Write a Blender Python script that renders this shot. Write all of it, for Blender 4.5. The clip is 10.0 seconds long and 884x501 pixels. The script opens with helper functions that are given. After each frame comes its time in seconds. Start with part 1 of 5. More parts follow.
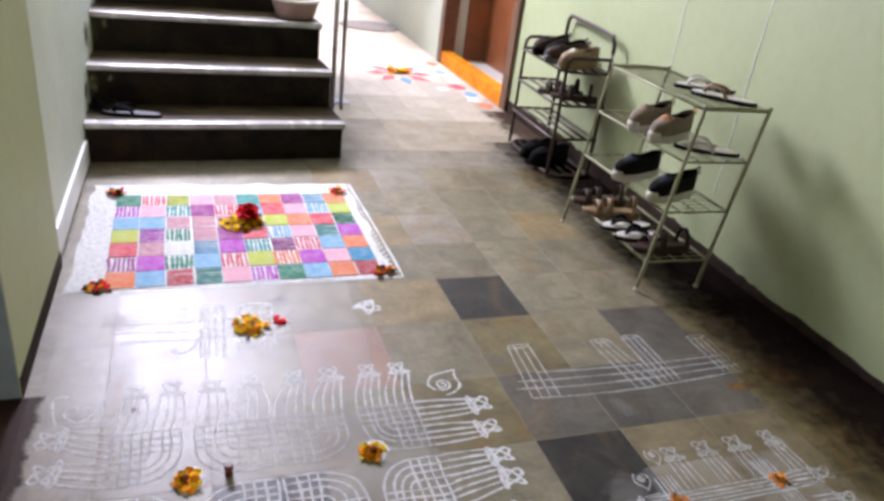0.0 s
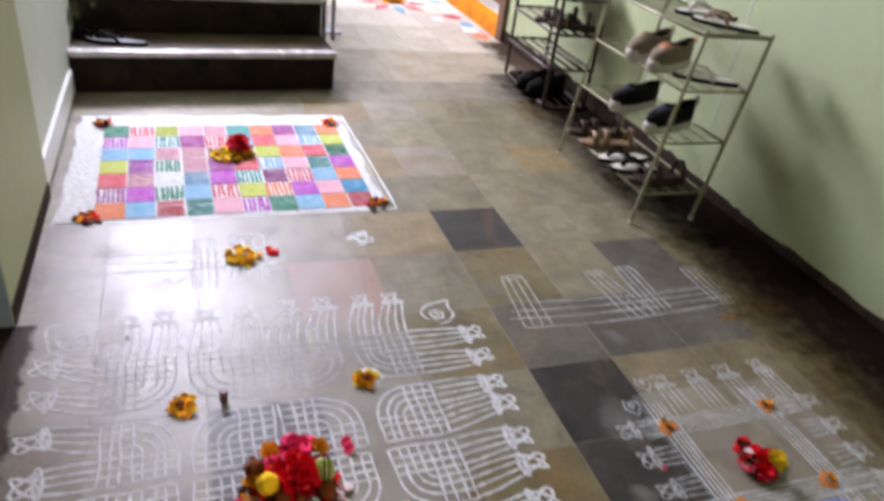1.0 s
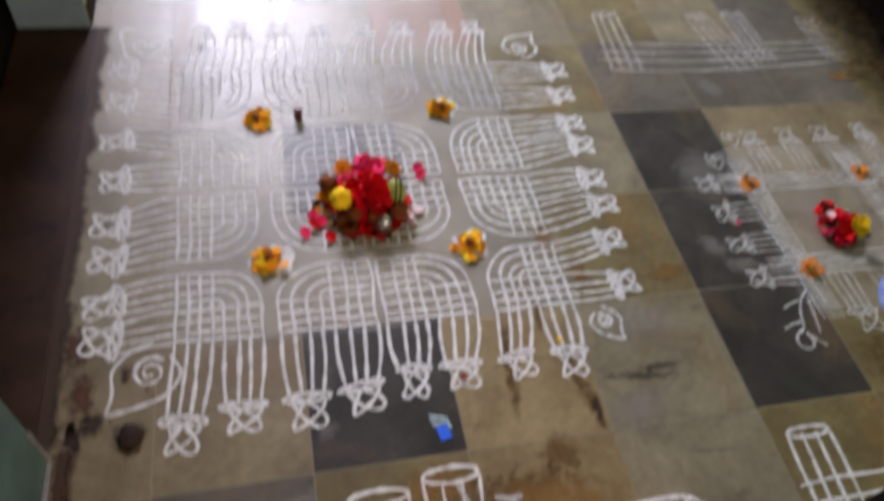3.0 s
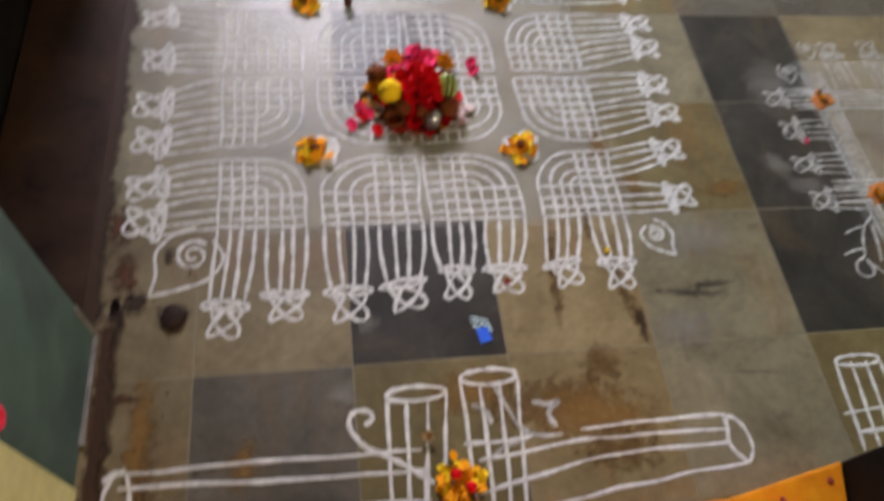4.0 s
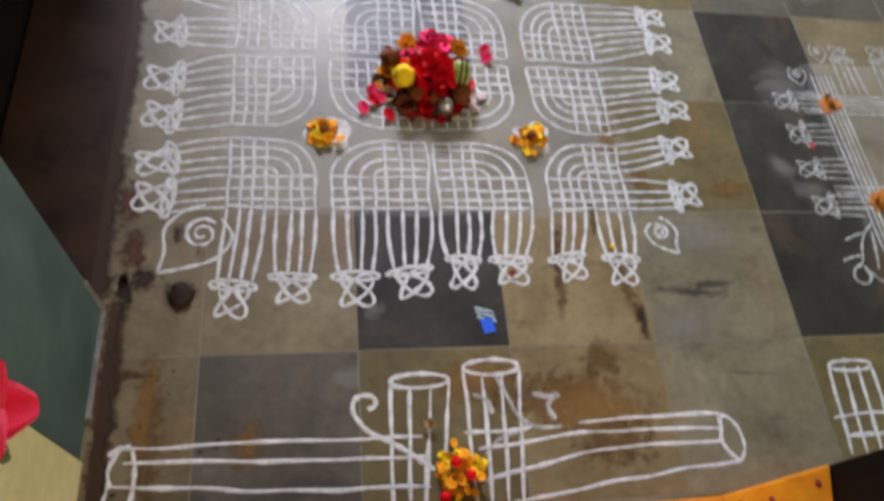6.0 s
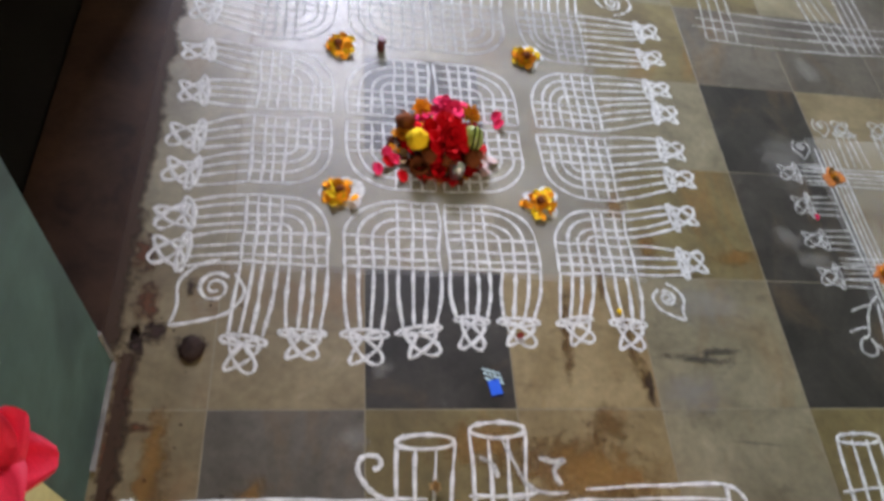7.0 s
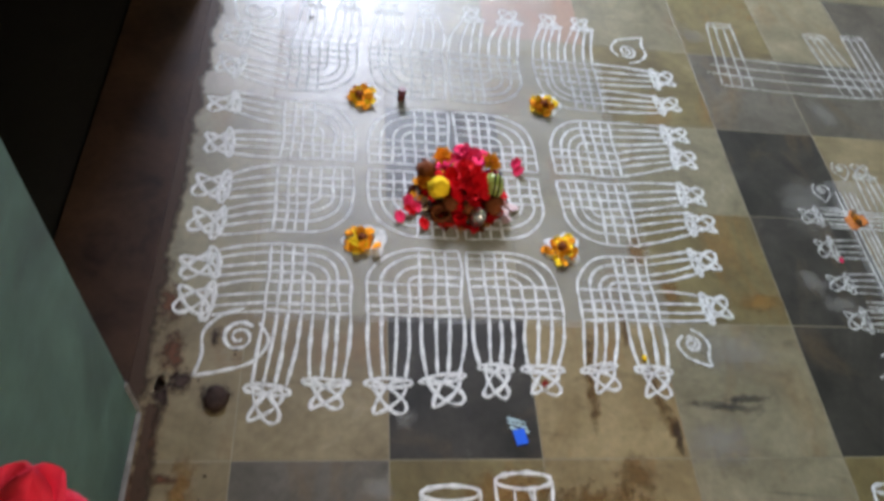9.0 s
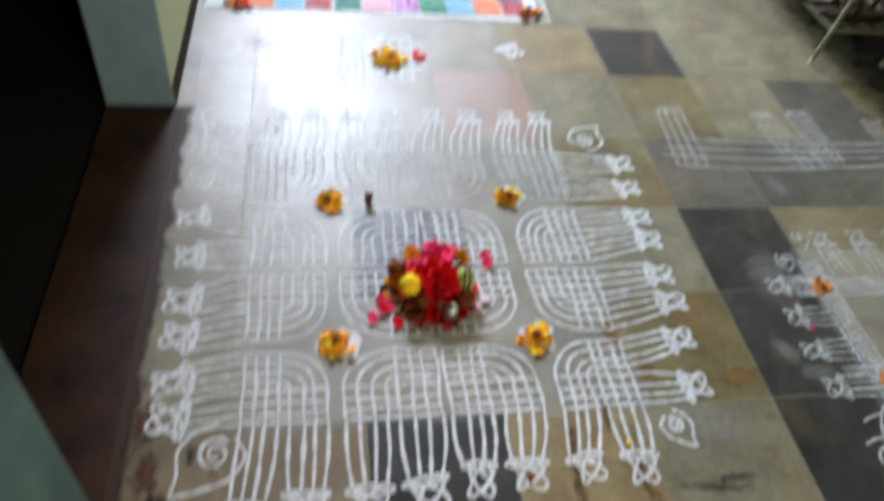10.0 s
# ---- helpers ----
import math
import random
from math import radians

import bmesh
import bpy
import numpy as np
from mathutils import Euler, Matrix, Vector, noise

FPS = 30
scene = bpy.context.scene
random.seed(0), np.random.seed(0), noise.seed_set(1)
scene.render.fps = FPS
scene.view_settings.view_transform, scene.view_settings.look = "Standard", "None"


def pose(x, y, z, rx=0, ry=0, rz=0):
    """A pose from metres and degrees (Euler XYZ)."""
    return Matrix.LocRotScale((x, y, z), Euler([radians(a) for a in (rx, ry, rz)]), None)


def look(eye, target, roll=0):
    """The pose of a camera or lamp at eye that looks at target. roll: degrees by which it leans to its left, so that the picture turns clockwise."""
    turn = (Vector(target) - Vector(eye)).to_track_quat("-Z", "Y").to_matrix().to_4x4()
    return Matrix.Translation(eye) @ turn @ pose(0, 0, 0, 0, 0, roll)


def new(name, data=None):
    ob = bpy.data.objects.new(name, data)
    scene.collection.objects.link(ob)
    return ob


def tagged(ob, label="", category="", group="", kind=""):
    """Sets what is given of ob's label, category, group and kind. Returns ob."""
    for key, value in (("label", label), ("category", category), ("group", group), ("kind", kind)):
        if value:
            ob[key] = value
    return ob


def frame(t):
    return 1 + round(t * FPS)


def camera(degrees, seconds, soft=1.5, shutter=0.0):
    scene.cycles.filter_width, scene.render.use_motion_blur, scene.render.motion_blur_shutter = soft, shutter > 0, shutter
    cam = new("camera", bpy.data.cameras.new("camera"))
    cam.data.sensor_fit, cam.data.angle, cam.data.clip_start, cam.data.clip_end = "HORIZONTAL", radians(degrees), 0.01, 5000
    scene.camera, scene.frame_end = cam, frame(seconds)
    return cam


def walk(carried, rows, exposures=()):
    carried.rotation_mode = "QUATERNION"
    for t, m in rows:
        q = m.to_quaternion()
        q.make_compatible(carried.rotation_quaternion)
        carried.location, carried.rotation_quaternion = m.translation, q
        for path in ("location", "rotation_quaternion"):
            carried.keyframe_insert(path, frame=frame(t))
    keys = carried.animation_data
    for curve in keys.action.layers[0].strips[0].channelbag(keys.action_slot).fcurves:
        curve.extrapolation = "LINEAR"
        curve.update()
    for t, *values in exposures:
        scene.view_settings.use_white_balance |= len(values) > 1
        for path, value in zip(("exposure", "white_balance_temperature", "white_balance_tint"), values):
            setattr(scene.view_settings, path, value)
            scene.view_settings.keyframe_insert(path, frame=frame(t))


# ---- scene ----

cam = camera(64.1, 10.0, soft=3.2, shutter=1.5)
PATH = [
    (0, (-0.017, -0.459, 1.308), (0.642, 1.212, 0.428), 7.6),
    (0.05, (-0.017, -0.459, 1.308), (0.642, 1.2122, 0.4285), 7.6),
    (0.2, (-0.009, -0.45, 1.309), (0.658, 1.238, 0.468), 8.2),
    (0.5, (-0.008, -0.47, 1.282), (0.651, 1.179, 0.362), 8.2),
    (0.8, (-0.012, -0.447, 1.278), (0.646, 1.147, 0.262), 8.4),
    (1, (-0.006, -0.459, 1.277), (0.656, 1.123, 0.248), 8.2),
    (1.5, (0.001, -0.463, 1.259), (0.712, 1.006, 0.102), 10.4),
    (2, (-0.014, -0.469, 1.242), (0.616, 0.932, -0.039), 11.5),
    (2.2, (-0.02, -0.464, 1.221), (0.568, 0.906, -0.113), 11.4),
    (2.5, (-0.018, -0.459, 1.22), (0.421, 0.835, -0.241), 9.2),
    (3, (-0.014, -0.449, 1.198), (0.414, 0.724, -0.364), 11.1),
    (3.2, (-0.027, -0.45, 1.178), (0.387, 0.69, -0.412), 11.4),
    (4.5, (-0.039, -0.424, 1.149), (0.256, 0.448, -0.627), 15.1),
    (5, (-0.047, -0.417, 1.149), (0.277, 0.401, -0.647), 18.2),
    (5.5, (-0.057, -0.412, 1.158), (0.275, 0.464, -0.609), 17.6),
    (5.7, (-0.064, -0.412, 1.162), (0.283, 0.471, -0.598), 18.3),
    (7, (-0.088, -0.413, 1.184), (0.255, 0.634, -0.485), 17.4),
    (7.5, (-0.098, -0.414, 1.187), (0.219, 0.669, -0.465), 15.3),
    (8, (-0.1, -0.415, 1.188), (0.24, 0.701, -0.436), 15.2),
    (8.5, (-0.1, -0.414, 1.192), (0.203, 0.714, -0.432), 13.7),
    (9, (-0.105, -0.407, 1.189), (0.194, 0.744, -0.419), 14.0),
    (9.5, (-0.099, -0.405, 1.2), (0.218, 0.818, -0.35), 12.3),
    (10, (-0.085, -0.403, 1.211), (0.26, 0.937, -0.232), 9.7),
]
EXPOSURES = [(0, 0.52, 6400, 35), (2.0, 0.48, 6450, 35), (3.0, 0.50, 6600, 34), (4.5, 0.57, 6900, 31), (5.5, 0.60, 6580, 30), (7.5, 0.76, 6300, 28), (10, 0.76, 6100, 22)]
walk(cam, [(t, look(eye, target, roll)) for t, eye, target, roll in PATH], EXPOSURES)

# ---- light ----
world = bpy.data.worlds.new("world")
scene.world = world
world.use_nodes = True
wn = world.node_tree
sky = wn.nodes.new("ShaderNodeTexSky")
sky.sky_type = "NISHITA"
sky.sun_disc = False
sky.sun_elevation, sky.sun_rotation = radians(68), radians(0)
wn.links.new(sky.outputs[0], wn.nodes["Background"].inputs[0])
wn.nodes["Background"].inputs[1].default_value = 0.15

sun = new("sun", bpy.data.lights.new("sun", "SUN"))
sun.data.energy, sun.data.angle, sun.data.color = 5.0, radians(10), (1.0, 0.96, 0.9)
sun.matrix_world = look((0.6, 12, 20), (0, 4, 0))

# daylight in the opening over the stair landing
WIN = (-1.25, 0.50, 2.60, 3.85, 6.0)
lamp = new("landing_daylight", bpy.data.lights.new("landing_daylight", "AREA"))
lamp.data.shape, lamp.data.size, lamp.data.size_y = "RECTANGLE", 1.65, 1.15
lamp.data.energy, lamp.data.color = 490, (0.80, 0.90, 1.0)
lamp.matrix_world = look((-0.375, 6.03, 3.22), (-0.30, 3.0, 1.35))
# skylight over the open end of the corridor
lamp2 = new("courtyard_daylight", bpy.data.lights.new("courtyard_daylight", "AREA"))
lamp2.data.shape, lamp2.data.size, lamp2.data.size_y = "RECTANGLE", 1.4, 2.4
lamp2.data.energy, lamp2.data.color = 15, (1.0, 0.98, 0.94)
lamp2.matrix_world = look((1.5, 6.5, 2.6), (1.3, 2.5, 0.6))

# unseen warm fill light behind the near doorway; its wall opening is added
lamp3 = new("back_room_fill", bpy.data.lights.new("back_room_fill", "AREA"))
lamp3.data.shape, lamp3.data.size, lamp3.data.size_y = "RECTANGLE", 1.1, 1.1
lamp3.data.energy, lamp3.data.color = 46, (1.0, 0.84, 0.60)
lamp3.matrix_world = look((1.68, -3.32, 1.65), (-0.1, 0.0, 0.3))


# ---- materials ----
def mat(name, color, rough=0.6, var=0.25, scale=8.0, bump=0.1, fine=60.0, metal=0.0, spec=0.5, second=None, random_amount=0.0, coat=0.0):
    """Two-scale noise on colour, roughness and relief."""
    m = bpy.data.materials.new(name)
    m.use_nodes = True
    t = m.node_tree
    n, l = t.nodes, t.links
    b = n["Principled BSDF"]
    big = n.new("ShaderNodeTexNoise")
    big.inputs["Scale"].default_value, big.inputs["Detail"].default_value = scale, 8
    big.inputs["Roughness"].default_value, big.inputs["Distortion"].default_value = 0.62, 0.5
    small = n.new("ShaderNodeTexNoise")
    small.inputs["Scale"].default_value, small.inputs["Detail"].default_value = fine, 4
    geo = n.new("ShaderNodeNewGeometry")
    l.new(geo.outputs["Position"], big.inputs["Vector"])
    l.new(geo.outputs["Position"], small.inputs["Vector"])
    c2 = second or tuple(c * (1 - var) for c in color)
    ramp = n.new("ShaderNodeValToRGB")
    ramp.color_ramp.elements[0].position, ramp.color_ramp.elements[1].position = 0.36, 0.66
    ramp.color_ramp.elements[0].color, ramp.color_ramp.elements[1].color = (*c2, 1), (*color, 1)
    l.new(big.outputs["Fac"], ramp.inputs[0])
    mix = n.new("ShaderNodeMix")
    mix.data_type, mix.blend_type = "RGBA", "MULTIPLY"
    mix.inputs["Factor"].default_value = 1.0
    mr = n.new("ShaderNodeMapRange")
    mr.inputs["From Min"].default_value, mr.inputs["From Max"].default_value = 0.3, 0.7
    mr.inputs["To Min"].default_value, mr.inputs["To Max"].default_value = 1 - var * 0.6, 1.0
    l.new(small.outputs["Fac"], mr.inputs["Value"])
    l.new(ramp.outputs[0], mix.inputs["A"])
    l.new(mr.outputs[0], mix.inputs["B"])
    out = mix.outputs["Result"]
    if random_amount:
        info = n.new("ShaderNodeObjectInfo")
        hsv = n.new("ShaderNodeHueSaturation")
        r2 = n.new("ShaderNodeMapRange")
        r2.inputs["To Min"].default_value, r2.inputs["To Max"].default_value = 1 - random_amount, 1 + random_amount
        l.new(info.outputs["Random"], r2.inputs["Value"])
        l.new(r2.outputs[0], hsv.inputs["Value"])
        l.new(out, hsv.inputs["Color"])
        out = hsv.outputs[0]
    l.new(out, b.inputs["Base Color"])
    rr = n.new("ShaderNodeMapRange")
    rr.inputs["To Min"].default_value, rr.inputs["To Max"].default_value = max(0.02, rough - 0.12), min(1, rough + 0.12)
    l.new(big.outputs["Fac"], rr.inputs["Value"])
    l.new(rr.outputs[0], b.inputs["Roughness"])
    b.inputs["Metallic"].default_value = metal
    b.inputs["Specular IOR Level"].default_value = spec
    b.inputs["Coat Weight"].default_value = coat
    if bump:
        bp = n.new("ShaderNodeBump")
        bp.inputs["Strength"].default_value, bp.inputs["Distance"].default_value = bump, 0.004
        l.new(small.outputs["Fac"], bp.inputs["Height"])
        l.new(bp.outputs[0], b.inputs["Normal"])
    return m


def stone(name, base, dark, stain, spec=0.4, rough=0.455, amount=0.55):
    """Polished natural slab: cloudy base, brown stains, fine pits and pale scuffs; each slab has its own cut."""
    m = bpy.data.materials.new(name)
    m.use_nodes = True
    t = m.node_tree
    n, l = t.nodes, t.links
    b = n["Principled BSDF"]
    geo, info = n.new("ShaderNodeNewGeometry"), n.new("ShaderNodeObjectInfo")
    off = n.new("ShaderNodeVectorMath")
    off.operation = "MULTIPLY_ADD"
    off.inputs[1].default_value = (7.0, 13.0, 5.0)
    l.new(info.outputs["Random"], off.inputs[0])
    l.new(geo.outputs["Position"], off.inputs[2])

    def nz(scale, detail, dist, stretch=(1, 1, 1)):
        mp = n.new("ShaderNodeMapping")
        mp.inputs["Scale"].default_value = stretch
        l.new(off.outputs[0], mp.inputs["Vector"])
        x = n.new("ShaderNodeTexNoise")
        x.inputs["Scale"].default_value, x.inputs["Detail"].default_value = scale, detail
        x.inputs["Roughness"].default_value, x.inputs["Distortion"].default_value = 0.65, dist
        l.new(mp.outputs[0], x.inputs["Vector"])
        return x.outputs["Fac"]

    def rng(v, a, c, lo, hi):
        r = n.new("ShaderNodeMapRange")
        r.inputs["From Min"].default_value, r.inputs["From Max"].default_value = a, c
        r.inputs["To Min"].default_value, r.inputs["To Max"].default_value = lo, hi
        l.new(v, r.inputs["Value"])
        return r.outputs[0]

    def mix(f, a, c, mode="MIX"):
        x = n.new("ShaderNodeMix")
        x.data_type, x.blend_type = "RGBA", mode
        for sock, v in ((x.inputs["Factor"], f), (x.inputs["A"], a), (x.inputs["B"], c)):
            if isinstance(v, (tuple, float)):
                sock.default_value = (*v, 1) if isinstance(v, tuple) else v
            else:
                l.new(v, sock)
        return x.outputs["Result"]
    cloud, brown, fine, vein = nz(6, 8, 0.6), nz(3.2, 9, 1.2, (1.4, 0.7, 1)), nz(60, 5, 0.0), nz(9, 6, 1.6, (0.5, 1.6, 1))
    c = mix(rng(cloud, 0.35, 0.66, 0.0, 1.0), dark, base)
    c = mix(rng(brown, 0.52, 0.72, 0.0, amount), c, stain)
    c = mix(rng(vein, 0.60, 0.70, 0.0, 0.45), c, tuple(v * 0.45 for v in dark))
    c = mix(rng(cloud, 0.66, 0.78, 0.0, 0.35), c, (0.42, 0.40, 0.36))
    c = mix(1.0, c, mix(rng(fine, 0.3, 0.7, 0.0, 1.0), (0.80, 0.80, 0.80), (1.08, 1.08, 1.08)), "MULTIPLY")
    hsv = n.new("ShaderNodeHueSaturation")
    l.new(rng(info.outputs["Random"], 0, 1, 0.90, 1.09), hsv.inputs["Value"])
    l.new(c, hsv.inputs["Color"])
    l.new(hsv.outputs[0], b.inputs["Base Color"])
    l.new(rng(brown, 0.3, 0.75, rough - 0.04, rough + 0.08), b.inputs["Roughness"])
    b.inputs["Specular IOR Level"].default_value = spec
    bp = n.new("ShaderNodeBump")
    bp.inputs["Strength"].default_value, bp.inputs["Distance"].default_value = 0.05, 0.003
    l.new(cloud, bp.inputs["Height"])
    l.new(bp.outputs[0], b.inputs["Normal"])
    return m


M_STONE = {
    "g": stone("grey_stone", (0.228, 0.196, 0.122), (0.118, 0.098, 0.057), (0.165, 0.100, 0.038), amount=0.8),
    "o": stone("olive_stone", (0.172, 0.134, 0.054), (0.090, 0.066, 0.025), (0.18, 0.090, 0.017), amount=1.0),
    "b": stone("brown_stone", (0.205, 0.161, 0.088), (0.112, 0.083, 0.041), (0.15, 0.078, 0.028), amount=0.85),
    "t": stone("tan_stone", (0.25, 0.190, 0.094), (0.145, 0.102, 0.042), (0.19, 0.095, 0.025), amount=0.95),
    "d": stone("slate_stone", (0.044, 0.039, 0.033), (0.017, 0.015, 0.013), (0.105, 0.068, 0.034), spec=0.25, amount=0.85),
    "s": stone("mid_slate_stone", (0.120, 0.104, 0.082), (0.060, 0.052, 0.040), (0.13, 0.082, 0.036), spec=0.35, amount=0.7),
    "l": stone("pale_grey_stone", (0.275, 0.240, 0.182), (0.165, 0.138, 0.100), (0.21, 0.130, 0.055), amount=0.7),
    # w, m and n: slab colours lightened for the sun at the open end
    "w": stone("sunlit_stone_full", (0.62, 0.57, 0.48), (0.50, 0.45, 0.36), (0.46, 0.36, 0.22), amount=0.3),
    "m": stone("sunlit_stone_low", (0.36, 0.31, 0.23), (0.27, 0.22, 0.15), (0.28, 0.18, 0.08), amount=0.4),
    "n": stone("sunlit_stone_mid", (0.50, 0.45, 0.36), (0.40, 0.35, 0.26), (0.38, 0.28, 0.15), amount=0.35),
    "p": stone("pink_stone", (0.33, 0.20, 0.14), (0.24, 0.16, 0.11), (0.28, 0.13, 0.07)),
}
M_JOINT = mat("joint_mortar", (0.29, 0.25, 0.175), rough=0.9, var=0.4, bump=0.3)
M_CHALK = mat("rice_powder", (0.75, 0.75, 0.74), rough=0.95, var=0.12, scale=40, fine=400, bump=0.6, spec=0.1)
M_CHALK_FAINT = mat("faded_powder", (0.60, 0.60, 0.58), rough=0.95, var=0.3, scale=30, fine=300, bump=0.5, spec=0.1)
for _m in (M_CHALK, M_CHALK_FAINT):
    _t = _m.node_tree
    _g, _n, _r = _t.nodes.new("ShaderNodeNewGeometry"), _t.nodes.new("ShaderNodeTexNoise"), _t.nodes.new("ShaderNodeMapRange")
    _n.inputs["Scale"].default_value, _n.inputs["Detail"].default_value, _n.inputs["Roughness"].default_value = 70, 6, 0.75
    _r.inputs["From Min"].default_value, _r.inputs["From Max"].default_value = 0.34, 0.56
    _r.inputs["To Min"].default_value, _r.inputs["To Max"].default_value = (0.55, 1.0) if _m is M_CHALK else (0.40, 0.95)
    _t.links.new(_g.outputs["Position"], _n.inputs["Vector"])
    _t.links.new(_n.outputs["Fac"], _r.inputs["Value"])
    _t.links.new(_r.outputs[0], _t.nodes["Principled BSDF"].inputs["Alpha"])
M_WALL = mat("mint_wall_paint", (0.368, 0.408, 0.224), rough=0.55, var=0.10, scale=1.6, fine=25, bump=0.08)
# lighter copy of the mint paint, with daylight put into its colour
M_WALL_PALE = mat("daylit_wall_paint", (0.58, 0.64, 0.54), rough=0.55, var=0.12, scale=1.5, fine=25, bump=0.08)
M_TEAL = mat("teal_wall_paint", (0.105, 0.190, 0.178), second=(0.050, 0.088, 0.090), rough=0.5, spec=0.25, var=0.30, scale=4, fine=30, bump=0.1)
M_BLUEGREY = mat("blue_grey_paint", (0.22, 0.32, 0.36), rough=0.5, var=0.2, scale=4, fine=30, bump=0.1)
M_LIME = mat("lime_wash", (0.74, 0.73, 0.40), second=(0.62, 0.60, 0.30), rough=0.7, var=0.2, scale=9, fine=40, bump=0.2)
M_CEIL = mat("ceiling_whitewash", (0.72, 0.74, 0.70), rough=0.8, var=0.1, scale=2, bump=0.1)
M_WHITE = mat("white_skirting", (0.78, 0.79, 0.78), rough=0.35, var=0.12, scale=4, bump=0.05)
M_GRIME = mat("dark_grime", (0.05, 0.032, 0.02), second=(0.022, 0.014, 0.01), rough=0.8, var=0.5, scale=14, fine=90, bump=0.5, spec=0.12)
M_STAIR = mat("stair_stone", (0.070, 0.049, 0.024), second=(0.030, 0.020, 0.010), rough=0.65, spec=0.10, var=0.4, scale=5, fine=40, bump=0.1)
# pale colour imitates the window's light on the step edges
M_EDGE_LIGHT = mat("lit_step_edge", (0.52, 0.51, 0.50), second=(0.36, 0.34, 0.31), spec=0.7, rough=0.26, var=0.3, scale=9, fine=60, bump=0.1)
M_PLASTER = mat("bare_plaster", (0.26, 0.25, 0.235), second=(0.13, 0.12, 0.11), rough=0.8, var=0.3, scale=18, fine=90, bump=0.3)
# near-black riser colour holds the shade of faces turned from the window
M_RISER_SHADE = mat("shaded_stair_riser", (0.028, 0.016, 0.008), second=(0.006, 0.004, 0.003), rough=0.5, var=0.5, scale=6, fine=40, bump=0.15, spec=0.12)
M_DOOR = mat("teak_wood", (0.30, 0.10, 0.035), second=(0.21, 0.065, 0.022), rough=0.4, var=0.3, scale=7, fine=70, bump=0.12)
M_FRAME = mat("dark_frame_wood", (0.17, 0.075, 0.035), second=(0.10, 0.045, 0.022), rough=0.45, var=0.35, scale=9, fine=70, bump=0.15)
M_BLACKWOOD = mat("black_stained_wood", (0.009, 0.006, 0.004), rough=0.5, var=0.4, scale=9, fine=60, bump=0.15, spec=0.12)
M_TURMERIC = mat("turmeric_paint", (0.78, 0.30, 0.003), second=(0.60, 0.165, 0.002), spec=0.2, rough=0.6, var=0.2, scale=7, fine=60, bump=0.15)
M_KUMKUM = mat("kumkum_red", (0.30, 0.025, 0.012), rough=0.9, var=0.3, scale=60, bump=0.3)
# near-black stands in for the missing light past the left doorway
M_DARKROOM = mat("room_shade_black", (0.016, 0.013, 0.010), rough=0.9, var=0.3, scale=3, spec=0.12)
M_SILL_BROWN = mat("brown_threshold", (0.058, 0.028, 0.015), second=(0.022, 0.010, 0.006), rough=0.55, var=0.4, scale=7, fine=50, bump=0.2, spec=0.12)
M_WIRE = mat("pale_green_enamel", (0.33, 0.33, 0.20), second=(0.24, 0.22, 0.12), rough=0.4, var=0.3, scale=20, fine=150, bump=0.1, metal=0.25)
M_RUSTPIPE = mat("brown_pipe_enamel", (0.060, 0.030, 0.022), second=(0.035, 0.018, 0.015), rough=0.35, var=0.3, scale=20, fine=150, bump=0.1, metal=0.3)
M_STEEL = mat("brushed_steel", (0.55, 0.55, 0.53), rough=0.3, var=0.15, scale=20, metal=0.9, bump=0.05)
M_BRIGHT = mat("courtyard_floor", (0.66, 0.63, 0.56), rough=0.6, var=0.15, scale=3, fine=30, bump=0.1)
M_MATGREY = mat("grey_coir", (0.30, 0.29, 0.28), rough=0.95, var=0.4, scale=30, fine=250, bump=0.8)
M_BASKET = mat("faded_pink_plastic", (0.33, 0.20, 0.16), rough=0.5, var=0.3, scale=20, fine=90, bump=0.2)
M_BLACK = mat("black_fabric", (0.009, 0.008, 0.008), spec=0.12, rough=0.9, var=0.4, scale=30, fine=300, bump=0.4)
M_RUBBER = mat("black_rubber", (0.008, 0.007, 0.007), spec=0.06, rough=0.7, var=0.3, scale=30, fine=200, bump=0.2)
M_BROWNLEATHER = mat("brown_leather", (0.055, 0.028, 0.016), spec=0.25, rough=0.6, var=0.4, scale=25, fine=150, bump=0.3)
M_TAN = mat("tan_leather", (0.27, 0.16, 0.075), rough=0.55, var=0.3, scale=25, fine=150, bump=0.3)
M_BEIGE = mat("beige_mesh_fabric", (0.22, 0.165, 0.115), rough=0.85, var=0.25, scale=40, fine=300, bump=0.4)
M_CREAM = mat("cream_sole", (0.62, 0.58, 0.50), rough=0.7, var=0.2, scale=20, fine=150, bump=0.15)
M_GREYINSOLE = mat("grey_insole", (0.16, 0.16, 0.18), rough=0.8, var=0.2, scale=20, fine=150, bump=0.15)
M_ORANGE = mat("orange_trim", (0.65, 0.22, 0.08), rough=0.7, var=0.2, scale=30)
M_NAVY = mat("navy_fabric", (0.035, 0.045, 0.075), rough=0.85, var=0.3, scale=30, fine=300, bump=0.4)
M_ROSE = mat("red_rose_petal", (0.80, 0.006, 0.010), second=(0.58, 0.004, 0.006), rough=0.8, spec=0.12, var=0.3, scale=40, fine=200, bump=0.1)
M_PINK = mat("pink_petal", (0.92, 0.045, 0.17), second=(0.85, 0.025, 0.09), rough=0.8, spec=0.12, var=0.25, scale=40, fine=200, bump=0.1)
M_PALEPINK = mat("pale_petal", (0.75, 0.52, 0.48), rough=0.55, var=0.25, scale=40, fine=200, bump=0.1)
M_MARI = mat("marigold_petal", (0.90, 0.38, 0.010), second=(0.86, 0.28, 0.006), rough=0.85, spec=0.1, var=0.3, scale=50, fine=250, bump=0.2, random_amount=0.2)
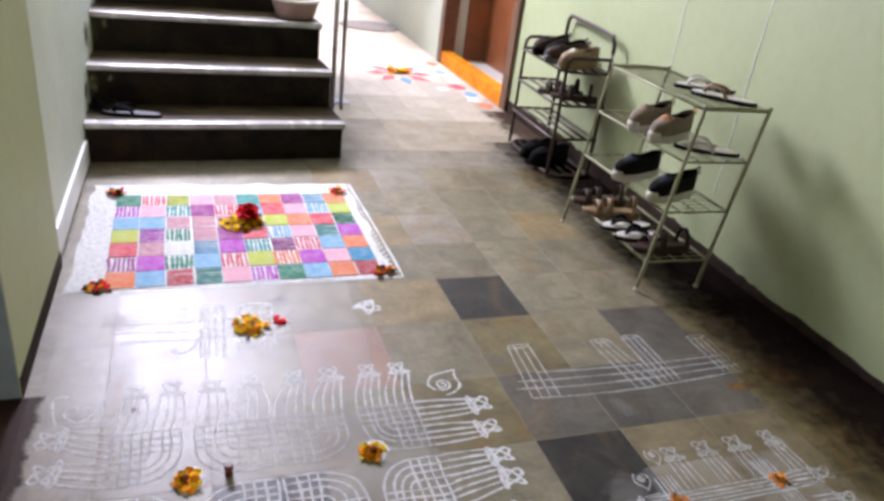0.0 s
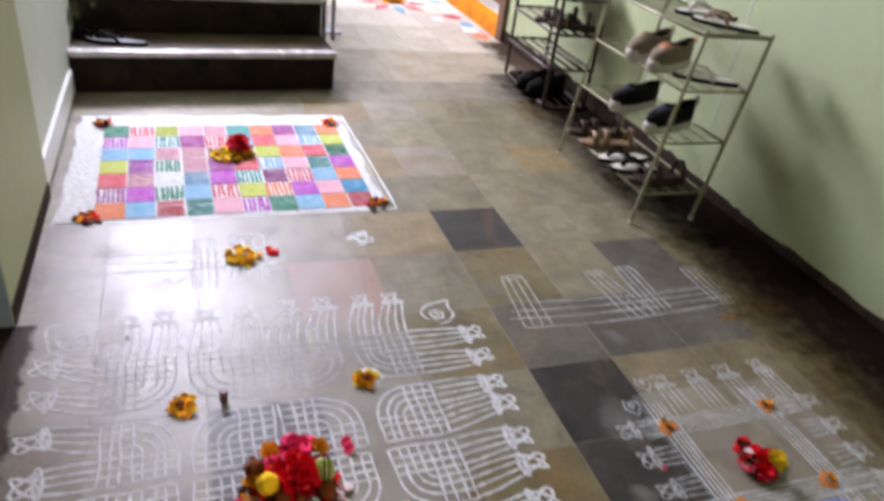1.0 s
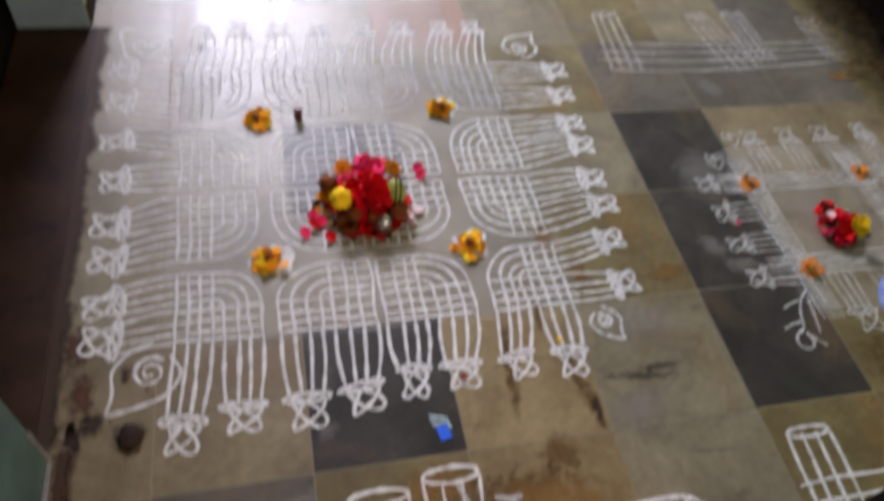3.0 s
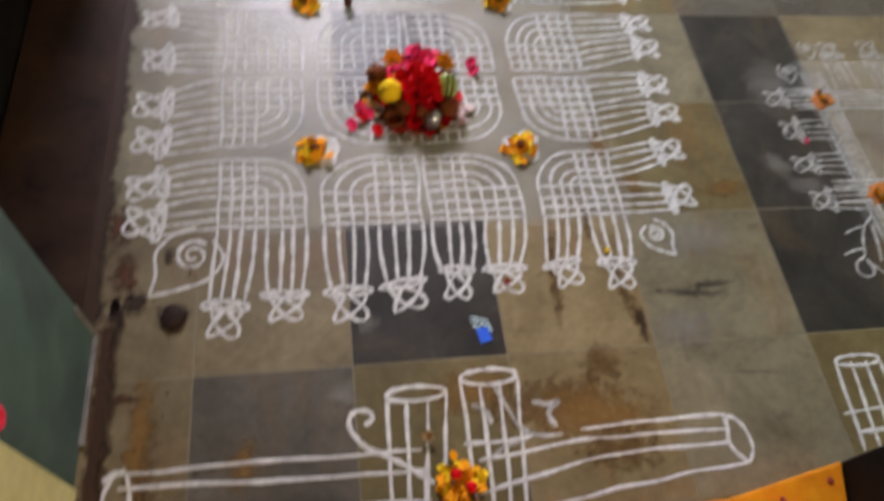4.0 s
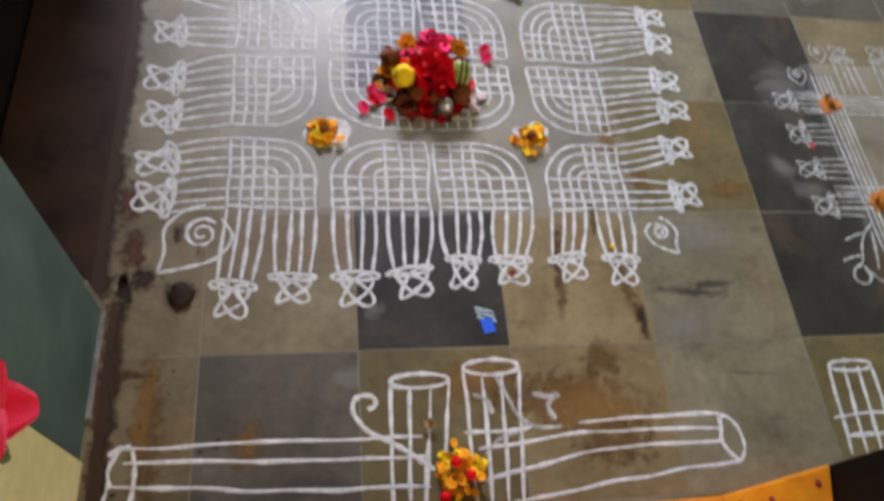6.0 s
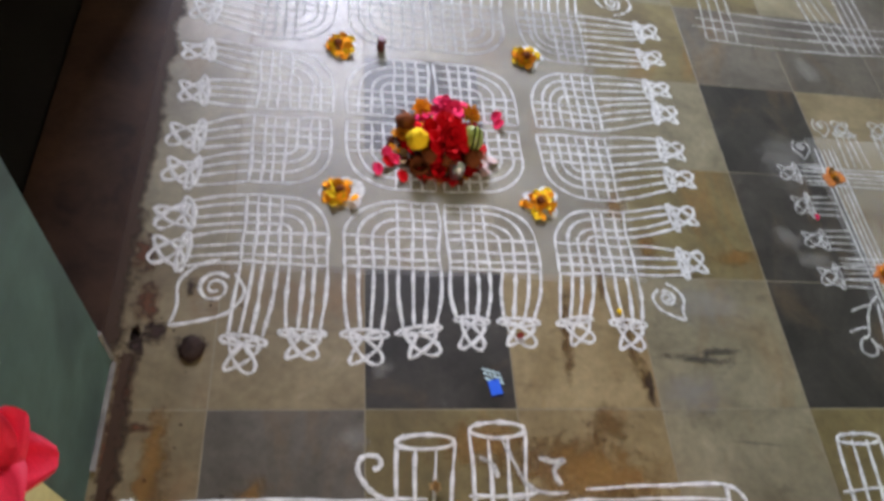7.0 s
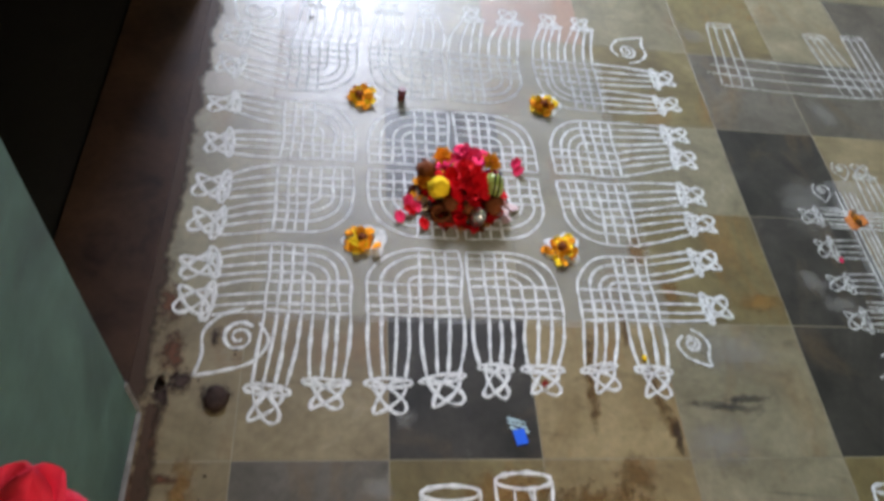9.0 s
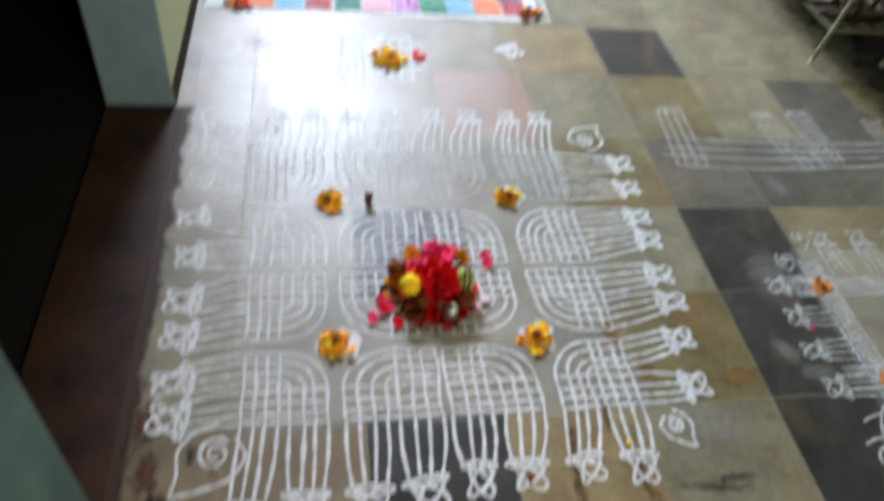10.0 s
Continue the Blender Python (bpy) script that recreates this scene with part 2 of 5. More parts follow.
M_YELLOW = mat("yellow_petal", (0.92, 0.62, 0.010), second=(0.88, 0.54, 0.008), rough=0.8, spec=0.12, var=0.2, scale=40, fine=200, bump=0.1)
M_DRY = mat("dry_brown_petal", (0.13, 0.028, 0.010), second=(0.07, 0.015, 0.006), spec=0.12, rough=0.85, var=0.4, scale=40, fine=200, bump=0.3)
M_MAROON = mat("maroon_plastic", (0.11, 0.010, 0.014), rough=0.5, var=0.2, scale=30, fine=200, bump=0.1)
M_LEAF = mat("green_leaf", (0.10, 0.16, 0.035), rough=0.5, var=0.3, scale=30, fine=150, bump=0.2)
M_GUAVA = mat("green_fruit_skin", (0.33, 0.38, 0.07), second=(0.25, 0.30, 0.05), rough=0.35, var=0.2, scale=30, fine=200, bump=0.1)
M_CLAY = mat("brown_clay", (0.22, 0.058, 0.014), spec=0.15, rough=0.85, var=0.35, scale=30, fine=200, bump=0.3)
M_SILK = mat("red_silk_petal", (0.90, 0.015, 0.055), second=(0.80, 0.010, 0.04), rough=0.7, var=0.2, scale=30, fine=400, bump=0.2)
M_SILKCREAM = mat("cream_silk", (0.80, 0.66, 0.42), rough=0.7, var=0.2, scale=30, fine=300, bump=0.2)
M_BLUE = mat("blue_powder", (0.055, 0.105, 0.36), second=(0.20, 0.26, 0.46), rough=0.95, var=0.35, scale=50, fine=300, bump=0.5)
M_MAROONPINK = mat("rose_powder", (0.46, 0.12, 0.15), second=(0.44, 0.24, 0.27), rough=0.95, var=0.35, scale=50, fine=300, bump=0.5)
M_SPOT = mat("orange_powder", (0.62, 0.20, 0.035), second=(0.42, 0.15, 0.05), rough=0.95, var=0.3, scale=60, fine=300, bump=0.5, spec=0.1)
M_STICKER_BLUE = mat("blue_foil", (0.02, 0.12, 0.70), rough=0.3, var=0.1)
M_STICKER_PALE = mat("pale_foil", (0.55, 0.75, 0.80), rough=0.3, var=0.1)
M_TAR = mat("dried_brown_spill", (0.040, 0.021, 0.013), second=(0.02, 0.010, 0.007), rough=0.65, var=0.5, scale=60, fine=200, bump=0.6, spec=0.12)
M_RUST = mat("rust_stain", (0.23, 0.115, 0.035), second=(0.14, 0.065, 0.02), rough=0.45, var=0.4, scale=20, fine=120, bump=0.1)
M_OCHRE = mat("ochre_stain", (0.36, 0.21, 0.06), second=(0.28, 0.16, 0.05), rough=0.4, var=0.3, scale=20, fine=120, bump=0.1)

POWDER = {}
for key, c in {"teal": (0.05, 0.33, 0.30), "red": (0.72, 0.09, 0.12), "lime": (0.52, 0.58, 0.08), "pink": (0.84, 0.42, 0.50),
               "sky": (0.22, 0.46, 0.66), "violet": (0.50, 0.08, 0.48), "orange": (0.82, 0.22, 0.08), "green": (0.02, 0.23, 0.13),
               "plum": (0.36, 0.06, 0.26), "blue": (0.02, 0.26, 0.45), "white": (0.80, 0.80, 0.80)}.items():
    c = c if key == "white" else tuple(v * 0.78 for v in c)
    POWDER[key] = mat(key + "_powder", c, rough=0.95, var=0.3, scale=26, fine=160, bump=0.5, spec=0.1, second=tuple(v + (0.75 - v) * 0.2 for v in c))


# thin dusting of powder through which the stone shows
M_DUST = bpy.data.materials.new("powder_dusting")
M_DUST.use_nodes = True
_t = M_DUST.node_tree
_b = _t.nodes["Principled BSDF"]
_b.inputs["Base Color"].default_value, _b.inputs["Roughness"].default_value = (0.78, 0.78, 0.76, 1), 0.35
_n = _t.nodes.new("ShaderNodeTexNoise")
_n.inputs["Scale"].default_value, _n.inputs["Detail"].default_value = 9, 8
_g = _t.nodes.new("ShaderNodeNewGeometry")
_r = _t.nodes.new("ShaderNodeMapRange")
_r.inputs["From Min"].default_value, _r.inputs["From Max"].default_value = 0.3, 0.7
_r.inputs["To Min"].default_value, _r.inputs["To Max"].default_value = 0.03, 0.18
_t.links.new(_g.outputs["Position"], _n.inputs["Vector"])
_t.links.new(_n.outputs["Fac"], _r.inputs["Value"])
_t.links.new(_r.outputs[0], _b.inputs["Alpha"])


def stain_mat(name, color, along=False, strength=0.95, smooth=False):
    """A dried stain on a unit disc (or, along a wall, a unit strip, which can carry shade too): its edge breaks up by
    noise.
    """
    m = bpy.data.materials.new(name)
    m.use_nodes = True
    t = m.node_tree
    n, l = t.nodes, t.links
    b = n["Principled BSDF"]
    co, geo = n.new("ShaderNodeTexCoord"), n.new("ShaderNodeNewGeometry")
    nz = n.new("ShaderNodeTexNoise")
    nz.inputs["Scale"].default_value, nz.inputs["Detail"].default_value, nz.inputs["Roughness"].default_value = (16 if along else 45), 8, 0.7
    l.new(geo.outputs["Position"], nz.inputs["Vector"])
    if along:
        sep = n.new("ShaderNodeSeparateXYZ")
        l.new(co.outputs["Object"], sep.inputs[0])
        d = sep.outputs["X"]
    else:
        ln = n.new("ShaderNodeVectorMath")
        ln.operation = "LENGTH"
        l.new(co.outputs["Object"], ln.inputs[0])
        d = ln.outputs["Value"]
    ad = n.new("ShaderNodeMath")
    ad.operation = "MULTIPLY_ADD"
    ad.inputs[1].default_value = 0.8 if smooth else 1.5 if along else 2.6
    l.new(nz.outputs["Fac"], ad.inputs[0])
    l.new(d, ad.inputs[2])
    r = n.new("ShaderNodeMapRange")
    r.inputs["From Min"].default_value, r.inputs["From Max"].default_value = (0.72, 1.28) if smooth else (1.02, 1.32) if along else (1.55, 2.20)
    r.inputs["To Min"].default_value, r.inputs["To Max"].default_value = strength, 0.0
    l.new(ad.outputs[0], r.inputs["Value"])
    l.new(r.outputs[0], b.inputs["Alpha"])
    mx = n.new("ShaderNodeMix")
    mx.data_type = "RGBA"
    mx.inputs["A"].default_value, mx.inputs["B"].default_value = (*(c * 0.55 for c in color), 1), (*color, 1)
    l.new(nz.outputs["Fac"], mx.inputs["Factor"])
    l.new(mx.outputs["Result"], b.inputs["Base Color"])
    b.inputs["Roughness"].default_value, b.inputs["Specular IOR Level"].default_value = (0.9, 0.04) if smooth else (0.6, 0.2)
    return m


S_TAR = stain_mat("soft_brown_spill", (0.040, 0.020, 0.012))
S_RUST = stain_mat("soft_rust", (0.165, 0.090, 0.027), strength=0.72)
S_OCHRE = stain_mat("soft_ochre", (0.29, 0.150, 0.038), strength=0.7)
S_PALE = stain_mat("soft_scuff", (0.40, 0.38, 0.34), strength=0.35)
S_RED = stain_mat("soft_red_brown_dirt", (0.105, 0.042, 0.018), strength=0.95)
# dirt plus the shade under the racks, both in one colour
S_DIRT_SHADE = stain_mat("grime_and_shade", (0.010, 0.005, 0.003), along=True, smooth=True)
S_GREY = stain_mat("soft_grey_mark", (0.075, 0.066, 0.052), strength=0.65)
S_MOULD = stain_mat("soft_olive_mould", (0.17, 0.175, 0.095), strength=0.8)
S_GRIME = stain_mat("soft_grime", (0.055, 0.028, 0.014), along=True)


# ---- mesh helpers ----
def link(name, bm, material, parent=None, label=""):
    me = bpy.data.meshes.new(name)
    bm.to_mesh(me)
    bm.free()
    me.materials.append(material)
    ob = new(name, me)
    ob.parent = parent
    if label:
        ob["label"] = label
    return ob


def part(name, bm, material, parent, label=""):
    return link(name, bm, material, parent, label)


def thing(name, label, category, at=(0, 0, 0), rz=0, group="", kind=""):
    e = new(name)
    e.matrix_world = pose(*at, 0, 0, rz)
    e.empty_display_size = 0.05
    return tagged(e, label, category, group, kind)


def box(x0, x1, y0, y1, z0, z1, bevel=0.0, bm=None):
    bm = bm or bmesh.new()
    vs = [bm.verts.new((x, y, z)) for x in (x0, x1) for y in (y0, y1) for z in (z0, z1)]
    fs = [bm.faces.new([vs[i] for i in f]) for f in ((0, 1, 3, 2), (4, 6, 7, 5), (0, 4, 5, 1), (2, 3, 7, 6), (0, 2, 6, 4), (1, 5, 7, 3))]
    if bevel:
        es = list({e for f in fs for e in f.edges})
        bmesh.ops.bevel(bm, geom=es, offset=bevel, segments=2, affect="EDGES", profile=0.6)
    return bm


def tube(points, r, seg=8, bm=None, closed=False):
    bm = bm or bmesh.new()
    P = [Vector(p) for p in points]
    n = len(P)
    rings = []
    for i, p in enumerate(P):
        a = P[(i - 1) % n] if closed or i else P[i]
        b = P[(i + 1) % n] if closed or i < n - 1 else P[i]
        d = (b - a).normalized()
        u = d.cross(Vector((0, 0, 1)))
        if u.length < 0.05:
            u = d.cross(Vector((0, 1, 0)))
        u.normalize()
        v = d.cross(u)
        rr = r[i] if isinstance(r, (list, tuple)) else r
        rings.append([bm.verts.new(p + rr * (math.cos(2 * math.pi * k / seg) * u + math.sin(2 * math.pi * k / seg) * v)) for k in range(seg)])
    for i in range(n if closed else n - 1):
        a, b = rings[i], rings[(i + 1) % n]
        for k in range(seg):
            f = bm.faces.new((a[k], a[(k + 1) % seg], b[(k + 1) % seg], b[k]))
            f.smooth = True
    if not closed:
        bm.faces.new(rings[0][::-1]), bm.faces.new(rings[-1])
    return bm


def smooth_path(points, steps=6):
    """Catmull-Rom through 2D or 3D points."""
    P = [Vector(p) for p in points]
    if len(P) < 3:
        return [P[0].lerp(P[-1], i / steps) for i in range(steps + 1)]
    P = [2 * P[0] - P[1]] + P + [2 * P[-1] - P[-2]]
    out = []
    for i in range(1, len(P) - 2):
        for k in range(steps):
            t = k / steps
            a, b, c, d = P[i - 1:i + 3]
            out.append(0.5 * (2 * b + (c - a) * t + (2 * a - 5 * b + 4 * c - d) * t * t + (3 * b - a - 3 * c + d) * t ** 3))
    out.append(P[-2])
    return out


rnd = random.Random(7)


def stroke(bm, points, w=0.006, h=0.0010, steps=5, wob=0.0012, z=0.0, smooth=True):
    """A low ridge of powder along a line drawn by hand."""
    pts = smooth_path([(p[0], p[1]) for p in points], steps) if smooth else [Vector(p) for p in points]
    rows = []
    ph = rnd.random() * 50
    for i, p in enumerate(pts):
        a, b = pts[max(0, i - 1)], pts[min(len(pts) - 1, i + 1)]
        d = (b - a)
        d = d.normalized() if d.length > 1e-9 else Vector((1, 0))
        nrm = Vector((-d.y, d.x))
        q = p + nrm * wob * noise.noise((p.x * 14 + ph, p.y * 14, ph)) * 1.6
        ww = w * (0.84 + 0.70 * noise.noise((i * 0.55 + ph, ph, 0)) + 0.14 * rnd.random())
        if i in (0, len(pts) - 1):
            ww *= 0.6
        rows.append([bm.verts.new((q.x + nrm.x * s * ww / 2, q.y + nrm.y * s * ww / 2, z + zz)) for s, zz in ((-1, 0.0003), (-0.45, h), (0.45, h), (1, 0.0003))])
    for a, b in zip(rows, rows[1:]):
        for k in range(3):
            f = bm.faces.new((a[k], b[k], b[k + 1], a[k + 1]))
            f.smooth = True
            f.normal_update()
            if f.normal.z < 0:
                f.normal_flip()
    return bm


def blob_patch(name, cx, cy, rx, ry, material, parent=None, h=0.0015, seed=0, rot=0.0, z=0.0, rough=0.35, n=28):
    """A thin stain or spill with an uneven outline."""
    bm = bmesh.new()
    c = bm.verts.new((cx, cy, z + h))
    mid, outer = [], []
    for k in range(n):
        a = 2 * math.pi * k / n
        f = 1 + rough * noise.noise((math.cos(a) * 1.7 + seed, math.sin(a) * 1.7, seed * 1.3)) * 1.6
        x, y = rx * f * math.cos(a), ry * f * math.sin(a)
        X, Y = x * math.cos(rot) - y * math.sin(rot), x * math.sin(rot) + y * math.cos(rot)
        mid.append(bm.verts.new((cx + X * 0.85, cy + Y * 0.85, z + h)))
        outer.append(bm.verts.new((cx + X, cy + Y, z + 0.0003)))
    for k in range(n):
        j = (k + 1) % n
        bm.faces.new((c, mid[k], mid[j]))
        bm.faces.new((mid[k], outer[k], outer[j], mid[j]))
    return link(name, bm, material, parent)


_disc = bpy.data.meshes.new("stain")
_bm = bmesh.new()
bmesh.ops.create_circle(_bm, cap_ends=True, segments=32, radius=1.4)
_bm.to_mesh(_disc)
_bm.free()


def stain(name, x, y, rx, ry, material, label, rot=0.0, z=0.0007, group=""):
    ob = new(name, _disc.copy())
    ob.data.materials.append(material)
    ob.matrix_world = Matrix.LocRotScale((x, y, z), Euler((0, 0, rot)), (rx, ry, 1))
    return tagged(ob, label, "stain", group, kind="structure")


def petal_bm(bm, m, length, width, curl=0.4, cup=0.3, seg=5):
    """One curved petal with some thickness, grown from the origin along +y and placed by m."""
    rows = []
    for i in range(seg + 1):
        t = i / seg
        w = width * math.sin(math.pi * (0.12 + 0.80 * t)) ** 0.7 / 2
        y, z = length * t, curl * length * t * t
        rows.append([bm.verts.new(m @ Vector((s * w, y, z + cup * abs(s) ** 2 * w + dz))) for s, dz in ((-1, 0), (-0.5, 0), (0, 0), (0.5, 0), (1, 0), (0.5, -0.0012), (-0.5, -0.0012))])
    for a, b in zip(rows, rows[1:]):
        for k in range(7):
            j = (k + 1) % 7
            f = bm.faces.new((a[k], a[j], b[j], b[k]))
            f.smooth = True
    return bm


def head_bm(radius, layers=4, per=9, height=0.7, seed=0, wide=0.75, open_=0.5):
    """A many-petalled flower head."""
    r = random.Random(seed)
    bm = bmesh.new()
    for L in range(layers):
        f = L / max(1, layers - 1)
        for k in range(max(4, per - L)):
            a = 2 * math.pi * (k + 0.5 * (L % 2)) / max(4, per - L) + r.uniform(-0.2, 0.2)
            lean = (1 - f) * open_ * 70 + r.uniform(-10, 10)
            m = Matrix.Translation((0, 0, height * radius * 0.25 * f)) @ Matrix.Rotation(a, 4, "Z") @ Matrix.Rotation(radians(90 - lean), 4, "X")
            petal_bm(bm, m, radius * (1 - 0.45 * f) * r.uniform(0.85, 1.1), radius * wide, -0.35, 0.4, 4)
    return bm


def ellipsoid(bm, c, r, seg=14, rings=9, dent=0.0, seed=0):
    vs = []
    for i in range(rings + 1):
        th = math.pi * i / rings
        row = []
        for k in range(seg):
            ph = 2 * math.pi * k / seg
            d = 1 + dent * noise.noise((math.cos(ph) * math.sin(th) * 2 + seed, math.sin(ph) * math.sin(th) * 2, math.cos(th) * 2))
            row.append(bm.verts.new((c[0] + r[0] * d * math.sin(th) * math.cos(ph), c[1] + r[1] * d * math.sin(th) * math.sin(ph), c[2] + r[2] * d * math.cos(th))))
        vs.append(row)
    for a, b in zip(vs, vs[1:]):
        for k in range(seg):
            f = bm.faces.new((a[k], b[k], b[(k + 1) % seg], a[(k + 1) % seg]))
            f.smooth = True
    bmesh.ops.remove_doubles(bm, verts=bm.verts, dist=1e-6)
    return bm


# ---- the large structure ----
XR = 2.165
YEND = 9.5


def setting(name, bm, material, label, category=""):
    return tagged(link(name, bm, material), label, category or name.split("_")[0], kind="structure")


# floor bed below the slabs, reaching out past the open end
floor = setting("floor", box(-0.60, 2.60, -3.4, YEND, -0.12, -0.0005), M_JOINT, "worn polished stone slab floor of the corridor", "floor")
ground = setting("ground", box(-150, 150, YEND, 300, -0.30, -0.02), M_BRIGHT, "pale sunlit ground past the open end", "ground")

# right wall with the far doorway
wall_right = setting("wall_right", box(XR, XR + 0.2, -0.26, 4.20, 0, 2.9), M_WALL, "smooth mint green painted wall behind the shoe racks", "wall")
setting("wall_right_far", box(XR, XR + 0.2, 5.72, YEND, 0, 2.9), M_WALL_PALE, "wall past the brown door, coloured pale for sunlight", "wall")
setting("wall_right_lintel", box(XR, XR + 0.2, 4.20, 5.72, 2.1, 2.9), M_WALL, "mint green wall over the far doorway", "wall")
for yy in (1.90, 2.43):
    tagged(link("wall_seam", box(XR - 0.002, XR, yy, yy + 0.005, 0.3, 2.6), M_WALL_PALE), "faint vertical seam in the green wall paint", "seam", kind="structure")

# left side: teal jamb, dark doorway, green pier, pale wall beside the stairs
setting("wall_left_near", box(-0.64, -0.425, -0.28, 0.092, 0, 2.9), M_TEAL, "teal painted wall end beside the dark doorway", "wall")
setting("wall_left_lintel", box(-0.64, -0.46, 0.092, 1.275, 2.1, 2.9), M_TEAL, "teal wall over the dark doorway", "wall")
setting("wall_left_pier", box(-0.64, -0.466, 1.281, 2.02, 0, 2.9), M_WALL, "mint green pier with dirty foot beside the doorway", "wall")
setting("pier_face", box(-0.64, -0.468, 1.275, 1.281, 0, 2.1), M_BLUEGREY, "blue grey painted door reveal", "trim")
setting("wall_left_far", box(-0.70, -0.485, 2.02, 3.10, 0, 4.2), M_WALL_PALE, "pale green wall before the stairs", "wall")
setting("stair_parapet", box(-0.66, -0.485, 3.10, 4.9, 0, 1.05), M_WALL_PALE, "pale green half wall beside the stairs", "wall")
setting("skirting_left", box(-0.485, -0.470, 2.022, 3.02, 0.02, 0.13, 0.003), M_WHITE, "white stone skirting along the pale wall", "skirting")
setting("jamb_arris", box(-0.4255, -0.4225, 0.085, 0.0935, 0, 0.10), M_PLASTER, "worn pale plaster edge of the teal wall", "trim")
setting("plaster_foot", box(-0.4255, -0.4165, -0.10, 0.082, 0, 0.006, 0.002), M_PLASTER, "strip of bare plaster along the wall foot", "trim")
setting("lime_patch", box(-0.425, -0.421, -0.28, -0.165, 0, 1.2), M_LIME, "light lime-washed strip on the teal wall", "trim")
setting("threshold_left", box(-0.64, -0.448, 0.0945, 1.272, -0.01, 0.004, 0.002), M_SILL_BROWN, "dark brown worn threshold of the doorway", "threshold")
# the room beyond the left doorway, its lack of light put into near-black colour
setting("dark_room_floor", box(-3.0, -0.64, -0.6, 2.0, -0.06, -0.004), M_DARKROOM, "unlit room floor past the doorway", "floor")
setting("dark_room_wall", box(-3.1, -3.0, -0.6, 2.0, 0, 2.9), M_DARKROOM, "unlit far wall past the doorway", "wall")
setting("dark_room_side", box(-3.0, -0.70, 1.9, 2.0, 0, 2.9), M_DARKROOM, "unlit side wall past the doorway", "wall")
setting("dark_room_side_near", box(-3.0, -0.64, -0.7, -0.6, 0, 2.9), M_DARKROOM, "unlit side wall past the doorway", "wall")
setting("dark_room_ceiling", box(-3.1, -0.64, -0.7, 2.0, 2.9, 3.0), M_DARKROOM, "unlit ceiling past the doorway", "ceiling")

# the wall with the doorway in which the viewer stands, and the room behind
setting("wall_near", box(0.93, XR + 0.2, -0.50, -0.262, 0, 2.9), M_WALL, "green wall beside the near doorway", "wall")
setting("wall_near_lintel", box(-0.64, 0.93, -0.50, -0.30, 2.1, 2.9), M_WALL, "green wall over the near doorway", "wall")
setting("wall_near_side", box(-0.64, -0.52, -0.60, -0.285, 0, 2.9), M_WALL, "green wall stub beside the near doorway", "wall")
for nm, b in (("left", (-1.5, 1.08, 0, 2.9)), ("right", (2.28, 2.4, 0, 2.9)), ("low", (1.08, 2.28, 0, 1.05)), ("high", (1.08, 2.28, 2.25, 2.9))):
    setting("back_room_wall_" + nm, box(b[0], b[1], -3.4, -3.3, b[2], b[3]), M_WALL, "plain wall round the added opening of the unseen room behind", "wall")
setting("back_room_left", box(-1.5, -1.4, -3.3, -0.7, 0, 2.9), M_WALL, "plain wall closing the room behind", "wall")
setting("back_room_right", box(2.3, 2.4, -3.3, -0.5, 0, 2.9), M_WALL, "plain wall closing the room behind", "wall")
setting("back_room_front", box(-1.5, -0.52, -0.7, -0.60, 0, 2.9), M_WALL, "plain wall closing the room behind", "wall")

setting("ceiling", box(-0.7, XR + 0.2, -3.4, 3.0, 2.9, 3.05), M_CEIL, "whitewashed corridor ceiling", "ceiling")
setting("ceiling_far", box(0.78, XR + 0.2, 3.0, 6.3, 2.9, 3.05), M_CEIL, "whitewashed corridor ceiling", "ceiling")
setting("ceiling_stairs", box(-1.6, 0.9, 2.9, 6.3, 4.2, 4.35), M_CEIL, "whitewashed ceiling over the stairs", "ceiling")
setting("stairwell_wall", box(-0.7, 0.9, 2.88, 3.0, 3.05, 4.2), M_CEIL, "whitewashed wall over the stair opening", "wall")
setting("stairwell_side", box(0.78, 0.9, 3.0, 6.3, 3.05, 4.2), M_CEIL, "whitewashed side wall of the stairwell", "wall")
x0, x1, z0, z1, yw = WIN
for nm, b in (("left", (-1.6, x0, 0, 4.2)), ("right", (x1, 0.9, 0, 4.2)), ("low", (x0, x1, 0, z0)), ("high", (x0, x1, z1, 4.2))):
    setting("landing_wall_" + nm, box(b[0], b[1], 6.06, 6.2, b[2], b[3]), M_WALL_PALE, "pale wall of the stair landing round its window opening", "wall")
setting("landing_wall_side", box(-1.7, -1.6, 3.0, 6.2, 0, 4.2), M_WALL_PALE, "pale side wall of the stair landing", "wall")
setting("landing_wall_return", box(-1.7, -0.70, 2.9, 3.0, 0, 4.2), M_WALL_PALE, "pale return wall of the stair landing", "wall")
setting("landing_floor", box(-1.6, -0.52, 4.9, 6.06, 1.6, 1.798), M_STAIR, "dark stone floor of the stair landing", "floor")
setting("side_well_floor", box(-1.6, -0.66, 3.0, 6.06, -0.1, 0.0), M_STAIR, "dark stone floor beside the stairs", "floor")
setting("courtyard_wall", box(-0.7, 0.78, 6.2, YEND, 0, 3.0), M_WALL_PALE, "wall of the open end, coloured pale for sunlight", "wall")

# near door frame with the turmeric sill
near_frame = thing("door_frame", "dark wooden door frame with yellow turmeric sill", "door frame", kind="")
part("sill", box(-0.43, 0.590, -0.055, 0.055, 0, 0.045, 0.006), M_TURMERIC, near_frame, "bright yellow turmeric-painted sill").matrix_world = pose(0, -0.344, 0, 0, 0, 0.5)
part("jamb", box(-0.52, -0.43, -0.45, -0.285, 0, 2.1, 0.006), M_BLACKWOOD, near_frame)
bm = bmesh.new()
